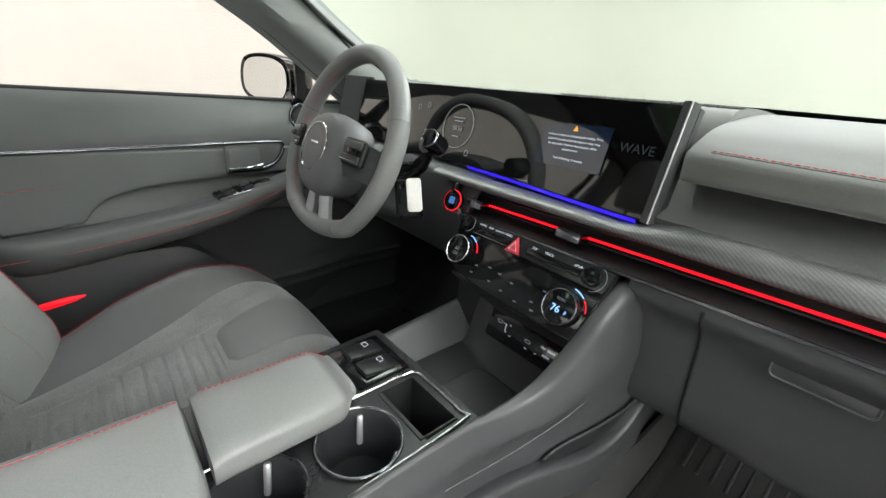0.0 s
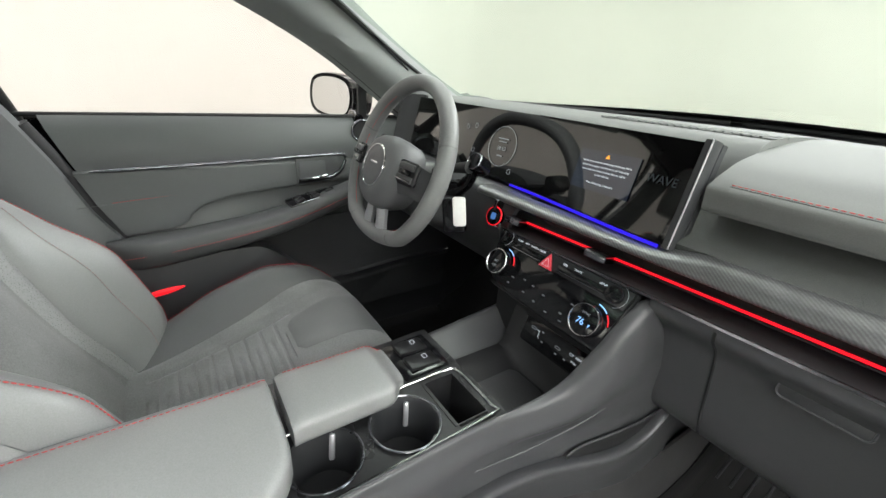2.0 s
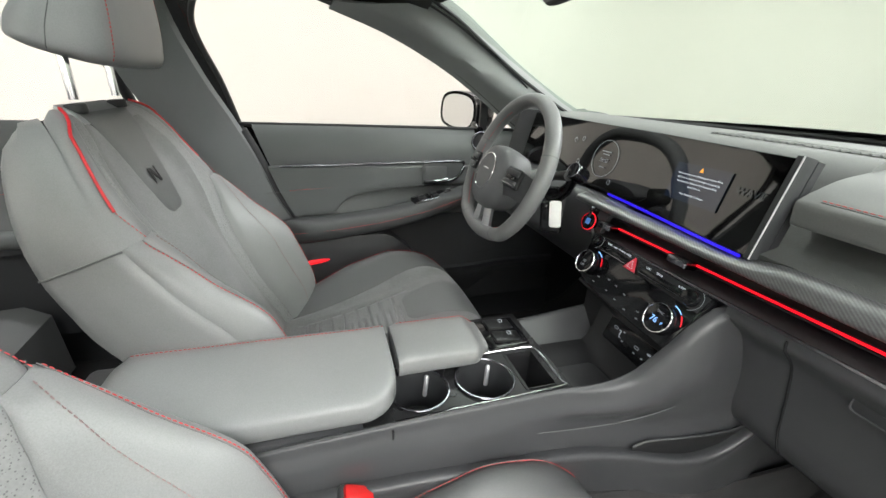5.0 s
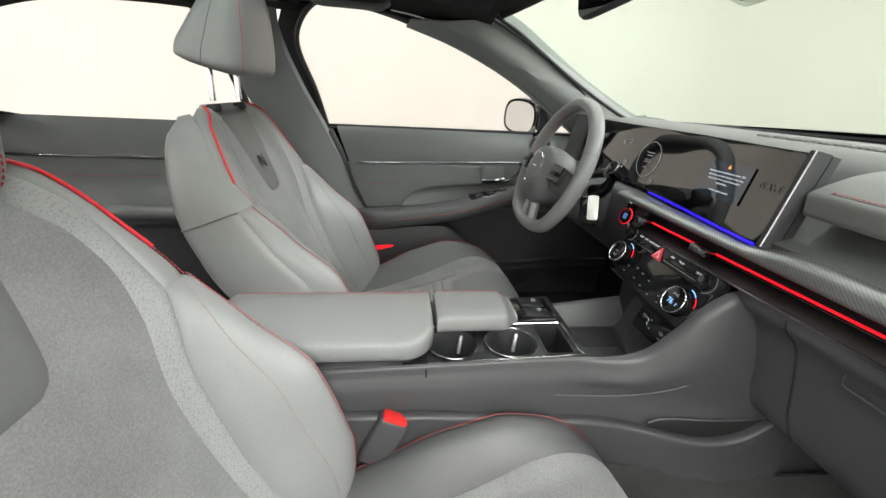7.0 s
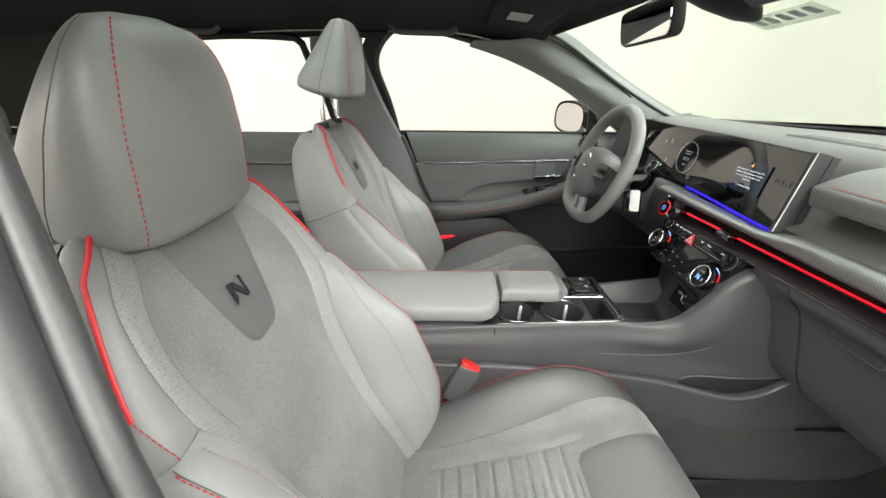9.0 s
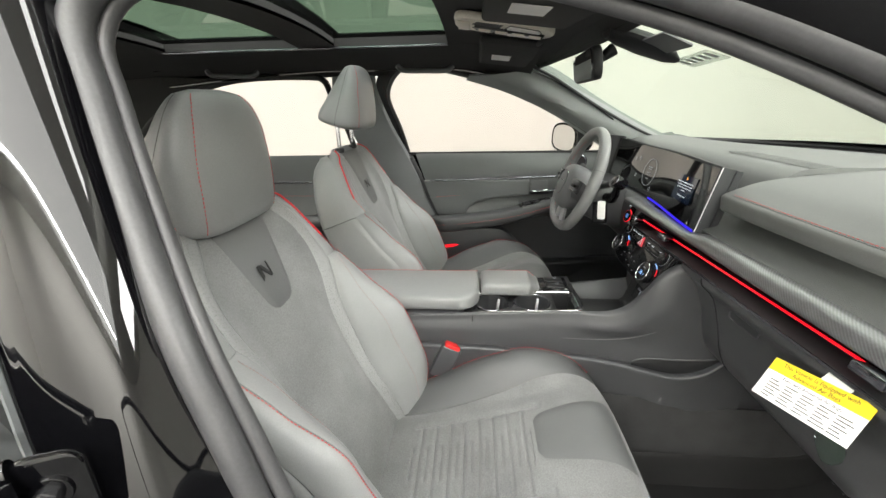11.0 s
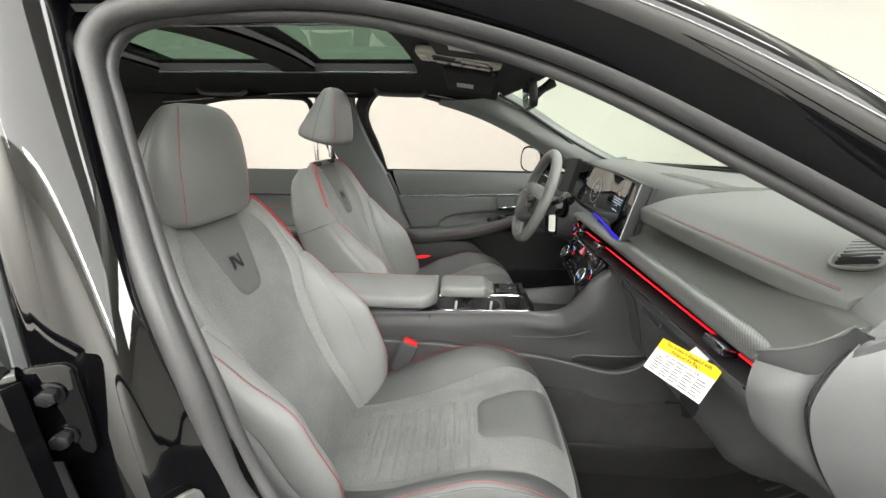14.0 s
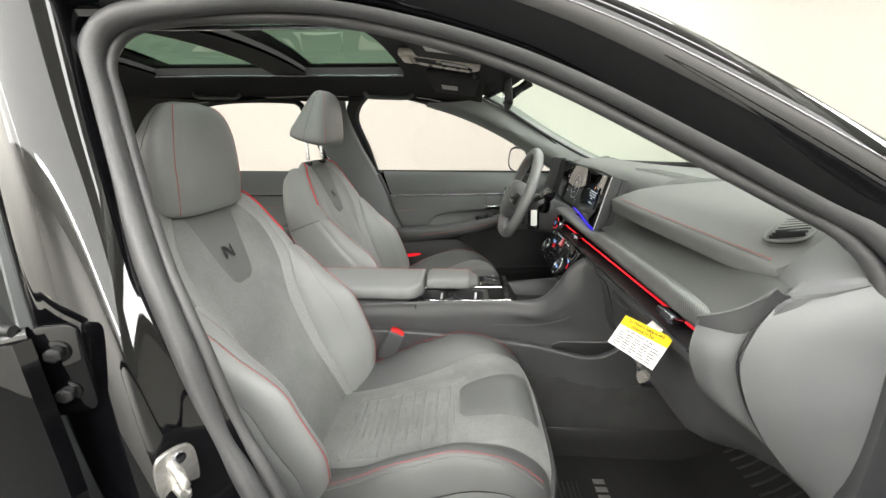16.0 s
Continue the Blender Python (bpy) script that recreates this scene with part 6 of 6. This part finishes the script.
words("12V  180W", .0055, Ms @ pose(.047, .006, .0062), UIWHITE, sock, "socket_label", .0001)
words("PUSH", .0045, Ms @ pose(.047, -.004, .0062), UIWHITE, sock, "socket_label", .0001)
part("stack_cheek", patch([[(-.115, 1.05, .845), (-.118, 1.08, .76), (-.11, 1.13, .68)], [(-.085, 1.066, .76), (-.080, 1.072, .70), (-.075, 1.09, .62)], [(-.05, 1.074, .75), (-.048, 1.076, .70), (-.046, 1.09, .61)]], 10, 10, .005), PLASTIC_M, con)
part("stack_core", box(-.11, .142, 1.065, 1.4, .60, .84, .004), BLACK, con)

# buckle beside the seat
for cx, g in ((.138, 1),):
    bk = thing("belt_buckle", (cx, .55, .45), "black seat belt buckle with a red button", "seat belt")
    Mb = pose(cx, .568, .582, -24, 0, 0)
    part("buckle_body", obox(Mb @ pose(0, 0, -.035), .030, .050, .095, .007, 3), PLASTIC_M, bk)
    part("release_button", obox(Mb @ pose(.002, 0, .012), .022, .040, .012, .004), REDPLASTIC, bk, "red release button")
    part("buckle_stem", tube([tuple(Mb @ Vector((0, 0, -.07))), tuple(Mb @ Vector((0, -.004, -.12))), (cx, .48, .40)], .015, 8, flat=.5), BLACK, bk)
    part("anchor", obox(pose(cx + .03, .46, .445, -20), .03, .06, .03, .006), STEEL, bk)

# mats
mat1 = thing("floor_mat", (.45, 1.1, .26), "black moulded rubber floor mat with raised ribs", "floor mat")
FM = np.array([[(x, y, z) for x in np.linspace(.215, .73, 14)] for y, z in ck([(.80, .262), (1.0, .262), (1.2, .262), (1.34, .264), (1.41, .280), (1.49, .318), (1.58, .40)], 28)])
part("mat_sheet", surf(FM, thick=.006), MAT_RUB, mat1)
part("mat_wall", surf(np.array([[(.222, y, .262 + d), (.212, y, .30 + d), (.209, y, .335 + d), (.203, y, .343 + d), (.198, y, .338 + d)] for y, d in ck([(.80, -.02), (1.0, 0), (1.2, 0), (1.36, .004), (1.44, .03), (1.56, .12)], 24)]), thick=.003), MAT_RUB, mat1, "raised mat rim")
# ribs in lighter rubber than the sheet: their edge highlight is put into the colour
for k in range(13):
    x = .235 + .027 * k
    part("rib", tube([(x, 1.465, .3085), (x, 1.50, .327), (x, 1.535, .357), (x, 1.565, .387)], .0032, 6), RUBBER, mat1)
for k in range(9):
    y = .96 + .012 * k
    part("rib", tube([(.31, y, .263), (.40, y, .263)], .0022, 5), RUBBER, mat1)
for k in range(4):
    part("badge_bar", obox(pose(.305 + .024 * k, 1.115, .263), .015, .030, .002, .0008), STEEL, mat1)
part("foil_scrap", patch([[(.36, 1.285, .268), (.37, 1.29, .276), (.38, 1.285, .268)], [(.36, 1.30, .272), (.372, 1.30, .281), (.384, 1.30, .270)], [(.365, 1.31, .266), (.372, 1.315, .275), (.385, 1.31, .268)]], 6, 6, .001), CHROME, mat1, "crumpled scrap of foil")
dm = thing("floor_mat", (-.4, 1.1, .26), "black floor mat in the driver's footwell", "floor mat")
part("mat_sheet", box(-.68, -.15, .85, 1.40, .256, .264, .002), CARPET_D, dm)
for x, w, h in ((-.20, .05, .14), (-.31, .10, .06)):
    pd = thing("pedal", (x, 1.40, .40), "ribbed black rubber foot pedal", "pedal")
    part("pedal_pad", obox(pose(x, 1.40, .38, -35), w, .012, h, .004), MAT_RUB, pd)
    part("pedal_arm", tube([(x, 1.41, .40), (x, 1.50, .52), (x, 1.52, .66)], .008, 8), BLACK, pd)
part("fuse_label", box(-.155, -.115, 1.168, 1.17, .615, .68), mat("dull_yellow_label", (.33, .30, .02), .5), con)

# ---- overhead ----
for sgn in (-1, 1):
    vz = thing("sun_visor", (sgn * .30, .70, 1.28), "black folded sun visor with a pale label", "sun visor", "sun visors")
    x0 = sgn * .315
    zc = crown(x0, .70) - .016
    part("visor_board", obox(pose(x0, .715, zc, -7, sgn * 3, 0), .36, .16, .018, .008, 3), LINER, vz)
    part("visor_label", obox(pose(sgn * .33, .70, zc - .0105, -7, sgn * 3, 0), .085, .055, .001), WHITEP, vz, "pale paper warning label")
    part("visor_pivot", tube([(sgn * .13, .78, zc), (sgn * .10, .785, zc + .004)], .006, 8), BLACK, vz)
    pts = cr([(sgn * .525, .355, 1.288), (sgn * .518, .375, 1.272), (sgn * .512, .45, 1.268), (sgn * .518, .525, 1.268), (sgn * .525, .548, 1.282)], 20)
    if sgn < 0:
      gh = thing("grab_handle", (sgn * .50, .45, 1.28), "grey folding grab handle", "grab handle", "grab handles")
      part("grip", tube(pts, .0085, 10), PLASTIC_L, gh)
    gh2 = thing("grab_handle", (sgn * .50, -.25, 1.28), "grey folding grab handle", "grab handle", "grab handles")
    part("grip", tube(pts + [0, -.70, .0], .0085, 10), PLASTIC_L, gh2)
oc = thing("overhead_console", (.02, .69, 1.28), "cream overhead lamp console with switches", "overhead console")
zc = crown(0, .69) - .006
body = cr([(-.050, -.085), (.0, -.105), (.050, -.085), (.062, .0), (.060, .095), (.0, .108), (-.060, .095), (-.062, .0)], 44, True)
Mo = pose(.02, .687, zc - .012, -9) @ Matrix.Rotation(math.pi, 4, "X")
part("console_body", plate(body.tolist(), Mo @ pose(0, 0, -.012), .016, .005), CREAM, oc, "cream plastic lamp housing")
for g in (-1, 1):
    lens = part("lamp_lens", plate([(x * g, y) for x, y in ((.018, -.075), (.044, -.066), (.052, -.01), (.020, -.004))][::g], Mo @ pose(0, 0, .003), .004, .0012), WHITEP, oc, "white lamp lens")
    part("lens_seam", tube([tuple(Mo @ Vector((g * x, y, .0045))) for x, y in ((.016, -.078), (.047, -.068), (.056, -.008), (.017, .0))], .0012, 6, True), BLACK, lens)
    part("lamp_recess", plate([(x * g, y) for x, y in ((.016, .012), (.050, .006), (.048, .060), (.016, .070))][::g], Mo @ pose(0, 0, .0035), .0015), BLACK, oc)
part("switch_row", obox(Mo @ pose(0, -.01, .006), .022, .15, .006, .002), SATIN, oc)
for k in range(4):
    part("switch", obox(Mo @ pose(0, -.066 + .036 * k, .010), .018, .026, .005, .002), CREAM, oc)
part("sunglass_lid", obox(Mo @ pose(0, .088, .006), .080, .026, .006, .003), CREAM, oc)
rv = thing("rear_view_mirror", (.02, .86, 1.24), "frameless rear-view mirror on a black arm", "mirror")
Mm = face_pose((.03, .855, 1.228), (-.08, -1, -.13))
part("mirror_case", plate(rrect(.235, .062, .02), Mm @ pose(0, 0, -.018), .018, .005), BLACK, rv)
part("mirror_glass", plate(rrect(.225, .054, .017), Mm @ pose(0, 0, .001), .002), MIRROR, rv)
part("mirror_arm", tube([tuple(Mm @ Vector((0, 0, -.018))), (.0, .90, 1.248), (0, .925, 1.265)], [.014, .010, .014], 10), BLACK, rv)
sc = thing("camera_cover", (0, .95, 1.26), "black camera and sensor cover at the windscreen", "sensor cover")
rows = [[(.02 + .06 * f * math.cos(t), y, z + .012 + .02 * f * math.sin(t)) for t in np.linspace(0, 2 * math.pi, 20, endpoint=False)] for y, z, f in ((.90, 1.283, .5), (.93, 1.276, .9), (.98, 1.258, 1), (1.03, 1.236, .7), (1.05, 1.226, .3))]
part("cover", surf(np.array(rows), cv=True, caps=True), BLACK, sc)
part("sensor_patch", plate(rrect(.14, .06, .008), face_pose((.10, .985, 1.262), (0, -.42, -1), (0, 1, 0)), .003), PLASTIC_L, sc)

# wipers seen over the dash
for x0, x1 in ((-.05, .52), (-.60, -.08)):
    wp = thing("wiper", (x0, 1.7, 1.04), "black wiper blade resting below the windscreen", "wiper")
    pts = cr([(x, 1.752 - .55 * (x / .72) ** 2, 1.021) for x in np.linspace(x0, x1, 5)], 16)
    part("blade", tube(pts, .007, 6), BLACK, wp)
    part("arm", tube(pts[:9] + [0, .018, .003], .005, 6), BLACK, wp)

# ---- airbag card hanging from the glovebox ----
cd = thing("airbag_card", (.55, 1.05, .80), "yellow and white airbag notice card on a tag", "card")
Mc = face_pose((.554, 1.041, .808), (.004, -.052, .036), (-.012, .028, .042))
part("white_sheet", plate([(-.061, -.029), (.061, -.029), (.061, .010), (-.061, .010)], Mc, .0008), WHITEP, cd, smooth=False)
part("yellow_header", plate([(-.061, .010), (.061, .010), (.061, .028), (-.061, .028)], Mc, .0008), YELLOW, cd, "yellow printed header", smooth=False)
words("This Vehicle is Equipped with", .0078, Mc @ pose(0, .0225, .001), INK, cd, "print", .0001)
words("Advanced Air Bags", .0078, Mc @ pose(0, .0150, .001), INK, cd, "print", .0001)
words("Even with Advanced Air Bags", .0062, Mc @ pose(0, .0055, .001), INK, cd, "print", .0001)
for k in range(6):
    for j in range(5):
        w = .012 + .009 * ((k * 7 + j * 3) % 5) / 5
        u = -.050 + .0215 * j
        part("print_bar", plate([(u, -.0007), (u + w, -.0007), (u + w, .0007), (u, .0007)], Mc @ pose(0, -.001 - .0046 * k, .0009), .0002), INK, cd, smooth=False)
part("small_tag", plate([(-.017, -.010), (.017, -.010), (.017, .010), (-.017, .010)], Mc @ pose(.016, .037, -.002, -20), .0008), WHITEP, cd, smooth=False)
part("clear_sleeve", plate(cr([(.028, -.029), (.058, -.029), (.064, -.046), (.052, -.056), (.036, -.044)], 20, True).tolist(), Mc @ pose(0, 0, -.002), .002), glass("clear_film", (.85, .86, .88), 4.0), cd)

# sticker on the windscreen
wl = thing("windscreen_sticker", (.05, 1.09, 1.235), "clear windscreen sticker with grey print", "sticker")
Ml2 = face_pose((.045, 1.085, 1.2365), (0, -.30, -.95), (-.1, -1, .3))
part("film", plate(rrect(.17, .05, .004), Ml2, .0006), glass("sticker_film", (.80, .82, .80), 0.3), wl, smooth=False)
for k in range(5):
    part("print_bar", plate(rrect(.020, .026, .003), Ml2 @ pose(-.062 + .031 * k, .004, .0008), .0003), mat("faded_grey_print", (.55, .58, .55), .6), wl, smooth=False)

# ---- door striker and hinge on the pillar ----
sk = thing("door_striker", (.788, .398, .752), "zinc steel door striker loop on the pillar", "striker")
Mk = face_pose((.795, .421, .752), (.56, .83, 0))
part("striker_plate", plate(cr([(-.016, .03), (.016, .03), (.022, 0), (.016, -.03), (-.016, -.03), (-.022, 0)], 24, True).tolist(), Mk, .006, .0015), STEEL, sk)
part("striker_loop", tube([tuple(Mk @ Vector(q)) for q in cr([(-.004, .016, .004), (-.004, .014, .03), (-.004, 0, .036), (-.004, -.014, .03), (-.004, -.016, .004)], 14)], .0055, 8), STEEL, sk)
for v in (.020, -.020):
    part("screw", cyl(Mk @ pose(.004, v, .005), .007, .004, 16, bev=.001), DARKCHROME, sk)
hg = thing("hinge", (.81, .32, .89), "black painted rear door hinge with two bolts", "hinge")
Mh = face_pose((.802, .331, .890), (.93, .36, 0))
part("hinge_leaf", plate(rrect(.044, .105, .012), Mh, .006, .002), PAINT, hg)
part("hinge_arm", tube(cr([(.812, .315, .93), (.832, .285, .925), (.85, .262, .91)], 10), .009, 8, flat=1.6), PAINT, hg)
for v in (.024, -.024):
    part("bolt_washer", cyl(Mh @ pose(0, v, .005), .0125, .004, 20, bev=.001), PAINT, hg)
    part("bolt", cyl(Mh @ pose(0, v, .008), .0085, .009, 6, bev=.001), SATIN, hg, "hexagonal bolt head")
